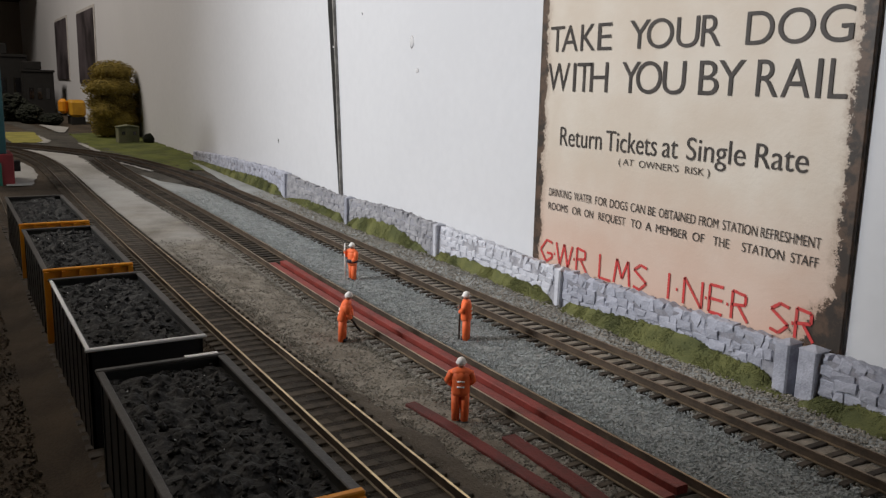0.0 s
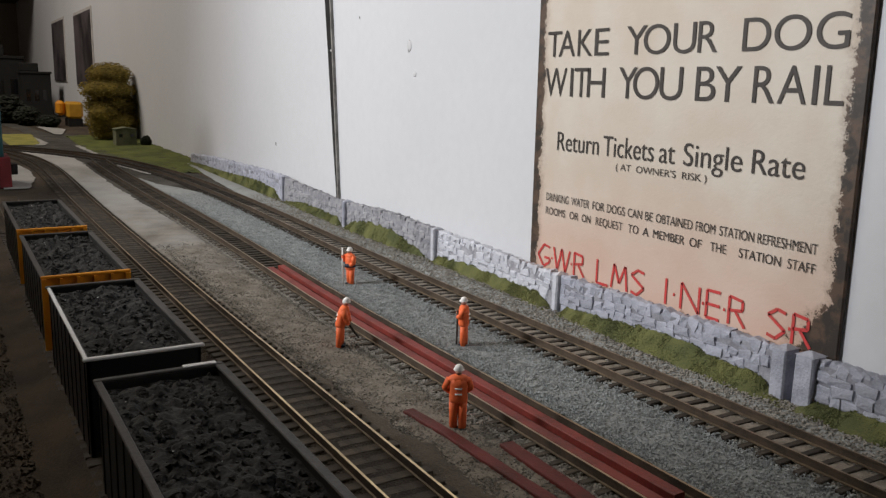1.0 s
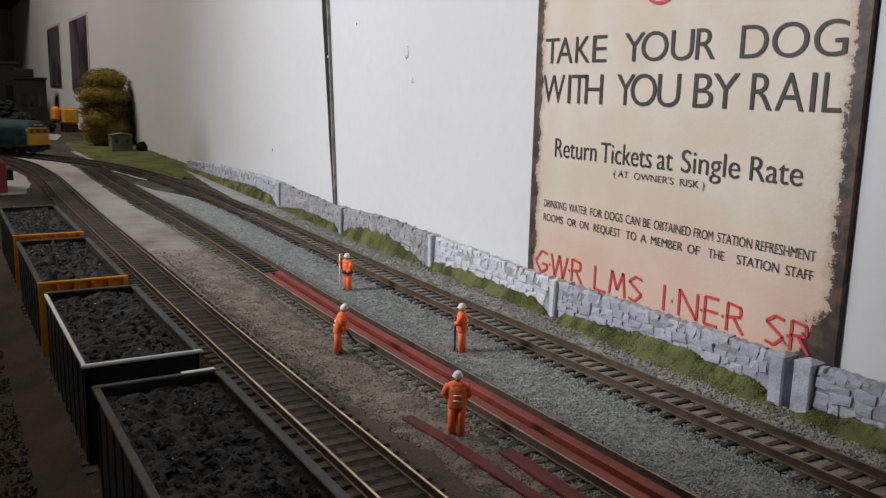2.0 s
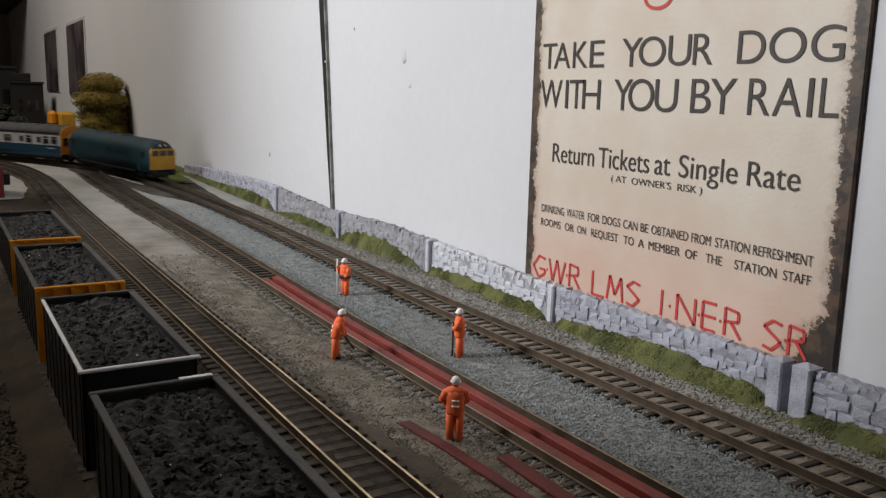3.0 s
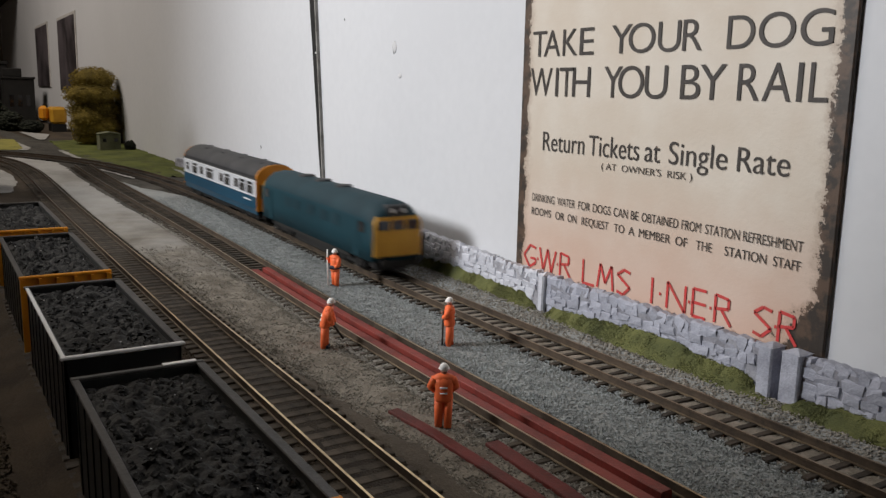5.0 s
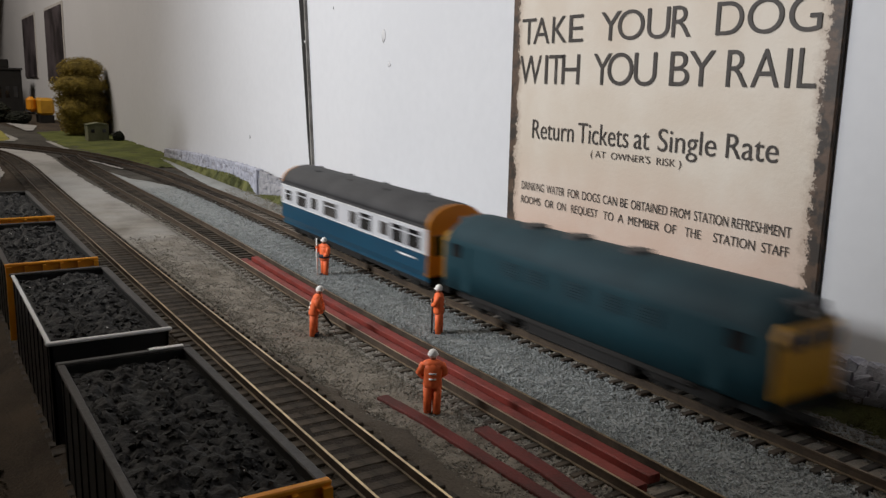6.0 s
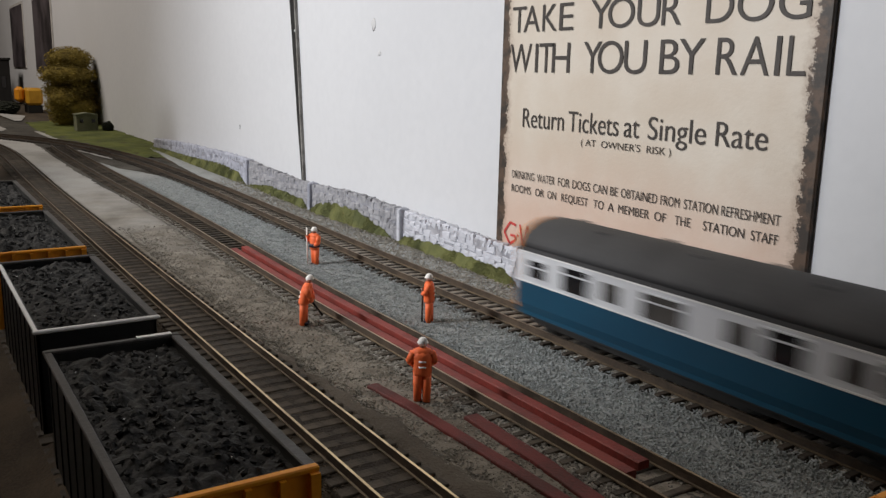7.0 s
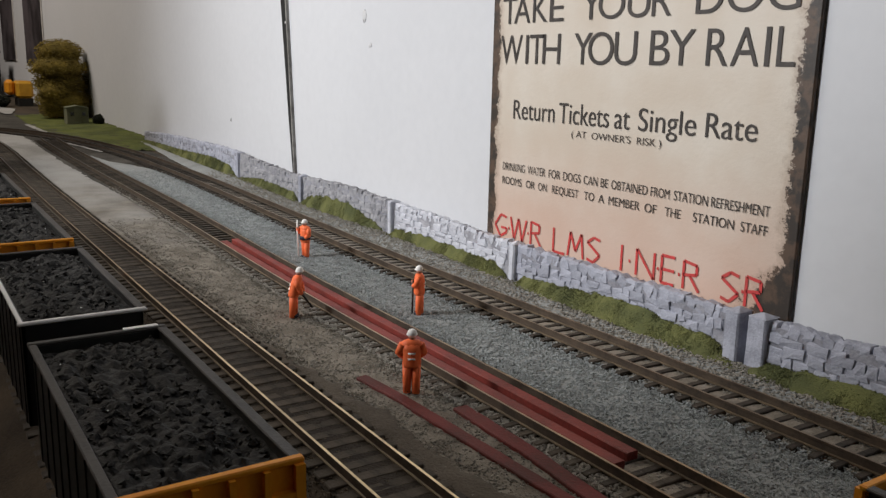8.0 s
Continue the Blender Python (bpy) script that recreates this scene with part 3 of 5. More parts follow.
            stroke(x + wd, z1 - .001, x + wd * .5, z1), stroke(x + wd * .5, z1, x, mid), stroke(x, mid, x + wd * .5, z0), stroke(x + wd * .5, z0, x + wd, z0 + .003), stroke(x + wd, z0 + .003, x + wd, mid - .001), stroke(x + wd, mid - .001, x + wd * .55, mid - .001)
        elif kind == "wave":
            stroke(x, z1, x + wd * .25, z0), stroke(x + wd * .25, z0, x + wd * .5, z1), stroke(x + wd * .5, z1, x + wd * .75, z0), stroke(x + wd * .75, z0, x + wd, z1)
        elif kind == "foot":
            stroke(x, z1, x, z0), stroke(x, z0, x + wd, z0)
        elif kind == "peak":
            stroke(x, z0, x + wd * .15, z1), stroke(x + wd * .15, z1, x + wd * .5, z0 + .003), stroke(x + wd * .5, z0 + .003, x + wd * .85, z1), stroke(x + wd * .85, z1, x + wd, z0)
        elif kind == "dot":
            stroke(x, mid - .0005, x + .001, mid - .0005)

    for x, k, wd in ((-0.0555, "arc", 0.0105), (-0.0434, "dot", 0), (-0.0415, "wave", 0.0140), (-0.0264, "dot", 0), (-0.0236, "frame", 0.0086),
                     (-0.0050, "foot", 0.0088), (0.0062, "peak", 0.0115), (0.0205, "bow", 0.0088), (0.0440, "post", 0), (0.0487, "dot", 0),
                     (0.0536, "zig", 0.0108), (0.0662, "dot", 0), (0.0688, "comb", 0.0100), (0.0784, "dot", 0), (0.0814, "frame", 0.0088),
                     (0.1015, "bow", 0.0085), (0.1116, "dot", 0), (0.1136, "frame", 0.0085)):
        bm = bmesh.new()
        mark(x, k, wd)
        part("red_stroke", bm, M["ink_red"], root)
    # tail of a red loop above the wording
    bm = bmesh.new()
    pts = [(0.021 + 0.008 + 0.0085 * math.cos(a), 0.1672 + 0.0052 * math.sin(a)) for a in np.linspace(math.pi * 0.9, math.pi * 2.2, 12)]
    s = 0.0016
    for (xa, za), (xb, zb) in zip(pts, pts[1:]):
        stroke(xa - SIGN_X0, za - SIGN_Z0, xb - SIGN_X0, zb - SIGN_Z0)
    part("red_loop", bm, M["ink_red"], root, "red painted loop")


tin_sign()


# framed prints far along the wall
def wall_print(x0, x1, z0, z1):
    root = tagged(new("wall_print"), "dark unframed print on the white wall", "picture", "prints on the wall")
    box_part("mount", (x0 - 0.012, x1 + 0.012, WALL_Y - 0.002, WALL_Y - 0.0002, z0 - 0.003, z1 + 0.007), M["cream"], root)
    box_part("print", (x0, x1, WALL_Y - 0.004, WALL_Y - 0.0022, z0, z1), M["picture"], root)


wall_print(-2.33, -2.09, 0.112, 0.266)
wall_print(-1.885, -1.64, 0.105, 0.262)

# ---------------------------------------------------------------- ballast beds
def wall_base(x):
    """Height of the ground at the foot of the stone wall."""
    return float(np.interp(x, (-0.80, -0.45, -0.30, -0.154, -0.021, 0.12, 0.3), (0.0135, 0.0088, 0.0046, 0.0046, 0.0028, 0.0016, 0.001)))


def verge_rise(x, t):
    return lift_c(x) + (max(wall_base(x), lift_c(x) * 0.8) - lift_c(x)) * t


def bed(name, x0, x1, lo, hi, z, mat, label, nx=260, ny=8, ragged=0.003, seed=1, rough=0.0005, up=lambda x, t: lift_c(x)):
    ob = sheet(name, x0, x1, lo, hi, lambda x, t: z - 0.0012 * abs(2 * t - 1) ** 3 + up(x, t), mat, nx, ny, rough, ragged, seed)
    return tagged(ob, label, "ballast", kind="structure")


bed("ballast_bed_back", -0.665, 0.85, lambda x: line_b(x) + 0.010 + 0.005 * max(0, min(1, (-x - 0.3) / 0.3)), lambda x: min(line_c(x) - 0.010, float(np.interp(x, (-0.665, -0.625, -0.59, -0.55, -0.50), (0.021, 0.029, 0.046, 0.058, 0.075)))), 0.0002, M["ballast_base"], "grey ballast strip between two tracks", seed=2)
bed("ballast_bed_verge", -0.78, 0.85, lambda x: float(np.interp(x, (-0.78, -0.6, -0.45, 0.0), (0.101, 0.094, 0.089, 0.085))), lambda x: 0.109, 0.0002, M["ballast_base"], "grey ballast strip beside the stone wall", ny=6, ragged=0.0015, seed=5, up=verge_rise)
bed("track_bed_back", -1.45, -0.10, lambda x: min(line_c(x) - 0.017, line_b(x) + 0.010) if -0.86 < x < -0.60 else line_c(x) - (0.017 if x > -0.9 else 0.011), lambda x: max(line_c(x) + 0.016, float(np.interp(x, (-0.76, -0.68, -0.6, -0.45), (0.05, 0.097, 0.095, 0.088)))), -0.0004, M["bed_dark"], "dark weathered bed of the back track", seed=6)
bed("weathered_ground", -1.09, 0.85, lambda x: line_a(x) + float(np.interp(x, (-0.98, -0.70, -0.45), (0.010, 0.010, 0.015))), lambda x: min(line_b(x) - 0.010, line_c(x) - 0.010), 0.0000, M["mud_far"], "pale gravel turning to brown weathered ground between two tracks", seed=8, nx=400)
bed("track_bed_front", -1.12, 0.85, lambda x: line_a(x) - 0.020, lambda x: line_a(x) + 0.016, -0.0003, M["dirt"], "brown track bed under weathered rails", seed=13)
bed("track_bed_middle", -1.9, 0.85, lambda x: line_b(x) - float(np.interp(x, (-0.5, -0.35), (0.022, 0.016))), lambda x: line_b(x) + 0.014, 0.0003, M["bed_dark"], "dark weathered bed of the middle track", seed=14)
bed("crib_infill", -0.45, 0.85, lambda x: line_c(x) - 0.0108, lambda x: line_c(x) + 0.0112, 0.0016, M["infill"], "pale beige ballast infill between the sleepers", seed=17, ny=6, nx=420, ragged=0.0006, rough=0.0003, up=lambda x, t: lift_c(x) - 0.0008)
bed("crib_infill_front", -0.70, 0.85, lambda x: line_a(x) - 0.0150, lambda x: line_a(x) + 0.0150, 0.0011, M["crib_brown"], "brown dirt packed between the sleepers", seed=18, ny=6, nx=420, ragged=0.0010, rough=0.0004)
bed("crib_infill_middle", 0.158, 0.85, lambda x: line_b(x) - 0.0120, lambda x: line_b(x) + 0.0112, 0.0014, M["infill"], "pale infill between the sleepers of the middle track", seed=19, ny=6, nx=420, ragged=0.0006, rough=0.0003, up=lambda x, t: lift_c(x) - 0.0008)
# dark sheet added over the siding's sleepers where deep shade hides them
bed("siding_bed", -0.52, 0.85, lambda x: line_d(x) - 0.022, lambda x: line_d(x) + 0.019, 0.0017, M["dirt"], "dark sheet over the siding's sleepers, standing in for shade", seed=22, ragged=0.004, up=lambda x, t: lift_c(x) - 0.0024 * abs(2 * t - 1) ** 4)
# darker brown strip that widens towards the near end
bed("dark_soil", -0.02, 0.85, lambda x: line_a(x) + 0.0140, lambda x: line_a(x) + 0.0140 + float(np.interp(x, (-0.02, 0.10, 0.2), (0.001, 0.010, 0.017))), 0.0006, M["mud"], "darker brown strip beside the front track", seed=20, ragged=0.006)


def on_path(n, x0, x1, lo, hi, z, seed, up, jitter=0.0004):
    rng = np.random.default_rng(seed)
    # denser towards the near end of the layout
    u = rng.beta(1.0, 1.5, n)
    x = x1 - (x1 - x0) * u
    t = rng.uniform(0, 1, n)
    grid = np.linspace(x0, x1, 80)
    a = np.interp(x, grid, [lo(g) for g in grid])
    b = np.interp(x, grid, [hi(g) for g in grid])
    rise = np.interp(x, grid, [lift_c(g) for g in grid])
    if up == 1:
        rise += t * np.interp(x, grid, [verge_rise(g, 1) - lift_c(g) for g in grid])
    return np.stack([x, a + (b - a) * t, z + rise + rng.uniform(-jitter, jitter, n)], 1)


def loose(name, n, x0, x1, lo, hi, z, s0, s1, mat, label, seed, up=0):
    tagged(new(name, pebbles(name, on_path(n, x0, x1, lo, hi, z, seed, up), s0, s1, mat, seed)), label, "gravel", kind="stuff")


loose("grey_gravel", 66000, -0.55, 0.32, lambda x: line_b(x) + 0.0095, lambda x: line_c(x) - 0.0115, 0.0003, 0.00028, 0.00058, M["stone_grey"], "loose grey ballast stones between two tracks", 21)
loose("verge_gravel", 16000, -0.50, 0.32, lambda x: line_c(x) + 0.011, lambda x: 0.1085, 0.0003, 0.0004, 0.0008, M["stone_pale"], "loose pale ballast stones beside the stone wall", 22, 1)
loose("crib_gravel", 20000, -0.45, 0.32, lambda x: line_c(x) - 0.0125, lambda x: line_c(x) + 0.012, 0.0002, 0.0003, 0.0007, M["stone_pale"], "pale ballast stones between the sleepers", 23)
loose("middle_gravel", 13000, -0.45, 0.32, lambda x: line_b(x) - 0.0165, lambda x: line_b(x) - 0.0095, 0.0004, 0.0004, 0.0008, M["stone_pale"], "ballast stones beside the sleepers of the middle track", 24)
loose("track_end_gravel", 2500, 0.162, 0.32, lambda x: line_b(x) - 0.0080, lambda x: line_b(x) + 0.0125, 0.0004, 0.0004, 0.0008, M["stone_pale"], "ballast stones between the sleepers of the middle track", 28)
loose("brown_gravel", 36000, -0.30, 0.32, lambda x: -0.0405, lambda x: line_b(x) - 0.012, -0.0002, 0.0003, 0.0006, M["stone_brown"], "fine brown gravel on weathered ground", 25)
loose("front_gravel", 16000, -0.35, 0.32, lambda x: line_a(x) - 0.020, lambda x: line_a(x) + 0.014, 0.0006, 0.0003, 0.0006, M["stone_dark"], "fine dark gravel round weathered sleepers", 26)
loose("rough_gravel", 16000, -0.20, 0.30, lambda x: -0.235, lambda x: -0.150, -0.0010, 0.0004, 0.0009, M["stone_dark"], "loose brown gravel beside the wagons", 27)


# ---------------------------------------------------------------- tracks
def rail_mesh(line, off, x0, x1, mat, up=None):
    bm = bmesh.new()
    prof = ((-0.0008, 0.0010), (0.0008, 0.0010), (0.0008, 0.0014), (0.0003, 0.0017), (0.0003, 0.0034), (0.00044, 0.0037),
            (0.00044, RAIL_Z), (-0.00044, RAIL_Z), (-0.00044, 0.0037), (-0.0003, 0.0034), (-0.0003, 0.0017), (-0.0008, 0.0014))
    n = int((x1 - x0) / 0.02)
    prev = None
    for i in range(n + 1):
        x = x0 + (x1 - x0) * i / n
        d = Vector((1, (line(x + 0.005) - line(x - 0.005)) / 0.01, 0)).normalized()
        c = Vector((x, line(x), up(x) if up else 0)) + off * Vector((-d.y, d.x, 0))
        ring = [bm.verts.new(c + Vector((-d.y, d.x, 0)) * p + Vector((0, 0, z))) for p, z in prof]
        if prev:
            for k in range(12):
                bm.faces.new((prev[k], prev[(k + 1) % 12], ring[(k + 1) % 12], ring[k])).material_index = 1 if k == 6 else 2 if k in (10, 11) else 0
        else:
            bm.faces.new(ring)
        prev = ring
    bm.faces.new(prev[::-1])
    return bm


def sleeper_mesh(name, mat, half):
    bm = bmesh.new()
    box(bm, -half, half, -0.0148, 0.0148, -0.0012, 0.0013, bevel=0.0003)
    me = bpy.data.meshes.new(name)
    bm.to_mesh(me)
    bm.free()
    me.materials.append(mat)
    return me


SLEEPERS = []


def track(label, line, x0, x1, rail_mat, sleeper_mat, seed, up=None):
    root = tagged(new("railway_track"), label, "track", "model railway tracks")
    for s in (-1, 1):
        part("rail", rail_mesh(line, s * GAUGE / 2, x0, x1, rail_mat, up), [M["rail_side"], rail_mat, M["rail_foot"]], root)
    SLEEPERS.append((root, line, x0, sleeper_mat, seed, up or (lambda x: 0.0)))
    return root


track("weathered front track with golden worn rails", line_a, -1.14, 0.85, M["rail_brass"], M["sleeper_worn"], 1, lift_c)
track("middle track with red strips between rusty rails", line_b, -0.80, 0.85, M["rail_tan"], M["sleeper_worn"], 2, lift_c)
track("back track with brown sleepers and rusty rails", line_c, -1.5, 0.85, M["rail_rust"], M["sleeper"], 3, lift_c)
track("siding track under the coal wagons", line_d, -0.52, 0.85, M["rail_rust"], M["sleeper"], 4, lift_c)


# red strips laid in and beside the middle track
def strip(name, pts, width, z0, z1, mat, parent, seed):
    bm = bmesh.new()
    prev = None
    n = len(pts)
    for i, (x, y) in enumerate(pts):
        a, b = pts[max(0, i - 1)], pts[min(n - 1, i + 1)]
        d = Vector((b[0] - a[0], b[1] - a[1], 0)).normalized()
        nrm = Vector((-d.y, d.x, 0))
        w = width / 2 * (1 + 0.10 * noise.noise((x * 300, seed, 0)))
        c = Vector((x, y, 0))
        ring = [bm.verts.new(c + nrm * p + Vector((0, 0, z + lift_c(x)))) for p, z in ((-w, z0), (w, z0), (w, z1 - 0.0003), (w - 0.0003, z1), (-w + 0.0003, z1), (-w, z1 - 0.0003))]
        if prev:
            for k in range(6):
                bm.faces.new((prev[k], prev[(k + 1) % 6], ring[(k + 1) % 6], ring[k]))
        else:
            bm.faces.new(ring)
        prev = ring
    bm.faces.new(prev[::-1])
    return part(name, bm, mat, parent)


def lay(x0, x1, f, n=60):
    return [(x0 + (x1 - x0) * i / n, f(x0 + (x1 - x0) * i / n)) for i in range(n + 1)]


for x0, x1, o, w in ((-0.181, 0.1640, -0.0049, 0.0043), (-0.184, 0.1610, 0.0032, 0.0043)):
    ob = strip("red_strip", lay(x0, x1, lambda x, o=o: line_b(x) + o), w, 0.0012, 0.0039, M["red"], None, o * 1000)
    tagged(ob, "long dull red strip laid between the rails", "strip", "red strips on the track")
for knots, w in ((((0.0605, -0.0255), (0.085, -0.0232), (0.115, -0.0222), (0.1435, -0.0212), (0.215, -0.019)), 0.0046),
                 (((0.1022, -0.0100), (0.124, -0.0106), (0.1395, -0.0108), (0.165, -0.0130), (0.225, -0.017)), 0.0055)):
    kx, ky = [k[0] for k in knots], [k[1] for k in knots]
    ob = strip("red_strip", lay(kx[0], kx[-1], lambda x: float(np.interp(x, kx, ky)), 30), w, -0.001, 0.0012, M["red_dark"], None, w * 1000)
    tagged(ob, "dull dark red strip lying on brown ground", "strip", "red strips on the ground")


# ---------------------------------------------------------------- stone wall
WALL_F, WALL_B = 0.1105, 0.1165


def wall_top(x):
    return float(np.interp(x, (-0.80, -0.70, -0.50, -0.46, -0.418, -0.326, -0.222, -0.16, -0.10, -0.035, 0.11, 0.17, 0.3), (0.026, 0.030, 0.0325, 0.032, 0.029, 0.0255, 0.0278, 0.0258, 0.0245, 0.0222, 0.0212, 0.0222, 0.0222)))


PIERS = (-0.449, -0.303, -0.1570, -0.0250, 0.1172, 0.1284)
stone_wall = tagged(new("stone_wall"), "pale lavender-grey moulded dry stone wall with piers", "wall", kind="structure")


def wall_core():
    for x0, x1, mat in ((-0.80, -0.1580, M["mortar"]), (-0.1580, -0.0268, M["mortar_pale"]), (-0.0268, 0.1165, M["mortar"]), (0.1262, 0.60, M["mortar"])):
        bm = bmesh.new()
        prev = None
        n = max(4, int((x1 - x0) / 0.006))
        for i in range(n + 1):
            x = x0 + (x1 - x0) * i / n
            t = wall_top(x) - 0.0022
            ring = [bm.verts.new((x, y, z)) for y, z in ((WALL_F + 0.0001, -0.003), (WALL_F + 0.0004, t), (WALL_B, t), (WALL_B, -0.003))]
            if prev:
                for k in range(4):
                    bm.faces.new((prev[k], ring[k], ring[(k + 1) % 4], prev[(k + 1) % 4]))
            else:
                bm.faces.new(ring[::-1])
            prev = ring
        bm.faces.new(prev)
        part("core", bm, mat, stone_wall)


wall_core()


def pier(x, mat, w=0.0052, up=0.0020):
    bm = bmesh.new()
    top = wall_top(x) + up
    box(bm, x - w / 2, x + w / 2, WALL_F - 0.0026, WALL_B - 0.0004, -0.003, top, bevel=0.0007)
    for v in bm.verts:
        v.co += Vector((noise.noise(v.co * 400), noise.noise(v.co * 400 + Vector((9, 0, 0))), 0)) * 0.0003
    c = (x, (WALL_F - 0.0026 + WALL_B) / 2, top + 0.0013)
    apex = bm.verts.new(c)
    ring = [bm.verts.new(p) for p in ((x - w / 2, WALL_F - 0.0026, top - 0.0004), (x + w / 2, WALL_F - 0.0026, top - 0.0004), (x + w / 2, WALL_B, top - 0.0004), (x - w / 2, WALL_B, top - 0.0004))]
    for k in range(4):
        bm.faces.new((ring[k], ring[(k + 1) % 4], apex))
    part("pier", bm, mat, stone_wall)


for x in PIERS:
    pier(x, M["stonework_pale"] if -0.17 < x < 0 else M["stonework"], 0.0084 if x > 0.12 else 0.0068 if x > 0.1 else 0.0044, 0.0007 if x > 0.1 or abs(x + 0.158) < 0.01 else 0.0004)


# ---------------------------------------------------------------- grass at the foot of the wall, and the far bank
def grass_top(x):
    """The flock creeps up each bay of the wall and stays off the piers."""
    return float(np.interp(x, (-0.86, -0.74, -0.62, -0.527, -0.475, -0.452, -0.43, -0.392, -0.32, -0.306, -0.298, -0.285, -0.256, -0.218, -0.184, -0.162, -0.152, -0.117, -0.073, -0.04, -0.029, -0.022, -0.016, 0.024, 0.05, 0.071, 0.084, 0.105, 0.115, 0.126, 0.134, 0.17, 0.22),
                           (0.015, 0.017, 0.018, 0.020, 0.017, 0.007, 0.010, 0.0135, 0.0115, 0.003, 0.008, 0.0125, 0.0165, 0.0155, 0.0095, 0.003, 0.0085, 0.0105, 0.0095, 0.009, 0.001, 0.001, 0.006, 0.009, 0.0105, 0.0105, 0.0078, 0.0082, 0.003, 0.0005, 0.0050, 0.0080, 0.0085)))


def grass_foot(x):
    return float(np.interp(x, (-0.10, 0.05), (0.1060, 0.1012)))


def grass_height(x, t):
    foot = wall_base(x) - 0.0006
    top = grass_top(x) + 0.0012 * noise.noise((x * 170, 0, 4)) + 0.0007 * noise.noise((x * 420, 0, 9))
    return foot + (top - foot) * t


def grass_bank():
    ob = sheet("grass_bank", -0.86, 0.60, grass_foot, lambda x: WALL_F - 0.0004, grass_height, M["grass"], 700, 8, 0.0005, 0.0008, 31)
    tagged(ob, "green flock grass bank at the foot of the wall", "grass", kind="structure")
    rng = np.random.default_rng(5)
    n = 42000
    x = 0.26 - 1.02 * rng.beta(1.0, 1.3, n)
    t = rng.uniform(0, 1.04, n)
    z = np.array([grass_height(a, b) for a, b in zip(x, t)])
    foot = np.array([grass_foot(a) for a in x])
    base = np.stack([x, foot + (WALL_F - 0.0004 - foot) * t, z], 1)
    tagged(new("grass_tufts", pebbles("grass_tufts", base, 0.00018, 0.00042, M["grass"], 6, 0.8)), "short green flock grass tufts", "grass", kind="stuff")


grass_bank()
def mound_height(x, t):
    back = float(np.interp(x, (-1.20, -1.137, -0.983, -0.834), (0.0050, 0.0035, 0.0002, -0.0006)))
    return lift_c(x) - 0.0006 + back * t


tagged(sheet("grass_mound", -1.34, -0.70, lambda x: max(line_c(x) + 0.013, float(np.interp(x, (-1.30, -1.14, -1.05, -0.90), (0.024, 0.016, 0.012, 0.012)))), lambda x: WALL_Y - 0.001, mound_height, M["grass_dark"], 120, 12, 0.0024, 0.004, 41),
       "dark green grassy mound beside the curving track", "grass", kind="structure")


def lime_edge(x):
    return float(np.interp(x, (-1.40, -1.15, -1.10), (-0.028, -0.036, -0.050)))


def far_patch(name, x0, x1, lo, hi, mat, label, category, seed, up=0.0006):
    tagged(sheet(name, x0, x1, lo, hi, lambda x, t: lift_c(x) + up, mat, 40, 6, 0.0006, 0.002, seed), label, category, kind="structure")


far_patch("yard_patch", -1.40, -1.115, lambda x: -0.082, lime_edge, M["lime"], "yellow-green flock patch inside the curve", "grass", 43)
far_patch("ballast_corner", -1.31, -1.10, lambda x: lime_edge(x) + 0.0005, lambda x: lime_edge(x) + 0.0005 + 0.07 * (x + 1.32), M["ballast_far"], "pale gravel edge beside the far track", "ballast", 46)
far_patch("ballast_far_yard", -1.65, -1.38, lambda x: float(np.interp(x, (-1.65, -1.38), (0.004, 0.012))), lambda x: float(np.interp(x, (-1.65, -1.55, -1.38), (0.014, 0.050, 0.022))), M["ballast_far"], "pale gravel patch in the far yard", "ballast", 48)
far_patch("ballast_sliver", -0.80, -0.69, lambda x: line_c(x) - 0.0200, lambda x: line_c(x) - 0.0150, M["ballast_far"], "pale ballast sliver between diverging tracks", "ballast", 44)
far_patch("ballast_edge", -1.085, -0.90, lambda x: 0.006, lambda x: 0.0135, M["ballast_far"], "pale ballast edge below the grassy mound", "ballast", 49)
far_patch("ballast_yard", -0.82, -0.62, lambda x: -0.118, lambda x: float(np.interp(x, (-0.82, -0.76, -0.69, -0.60), (-0.097, -0.084, -0.084, -0.099))), M["ballast_far"], "pale gravel patch inside the curve", "ballast", 45, -0.0001)


# ---------------------------------------------------------------- tree, shed and far clutter
def foliage(centres, n, size, seed):
    """Many small leaf clumps on the shells of overlapping lobes."""
    rng = np.random.default_rng(seed)
    pts = []
    for c, r in centres:
        k = int(n * r[0] * r[2] / sum(q[0] * q[2] for _, q in centres))
        d = rng.normal(0, 1, (k, 3))
        d /= np.linalg.norm(d, axis=1)[:, None]
        pts.append(np.asarray(c) + d * np.asarray(r) * rng.uniform(0.72, 1.06, (k, 1)))
    return pebbles("crown", np.concatenate(pts), size * 0.6, size * 1.5, M["leaf"], seed, 0.6)


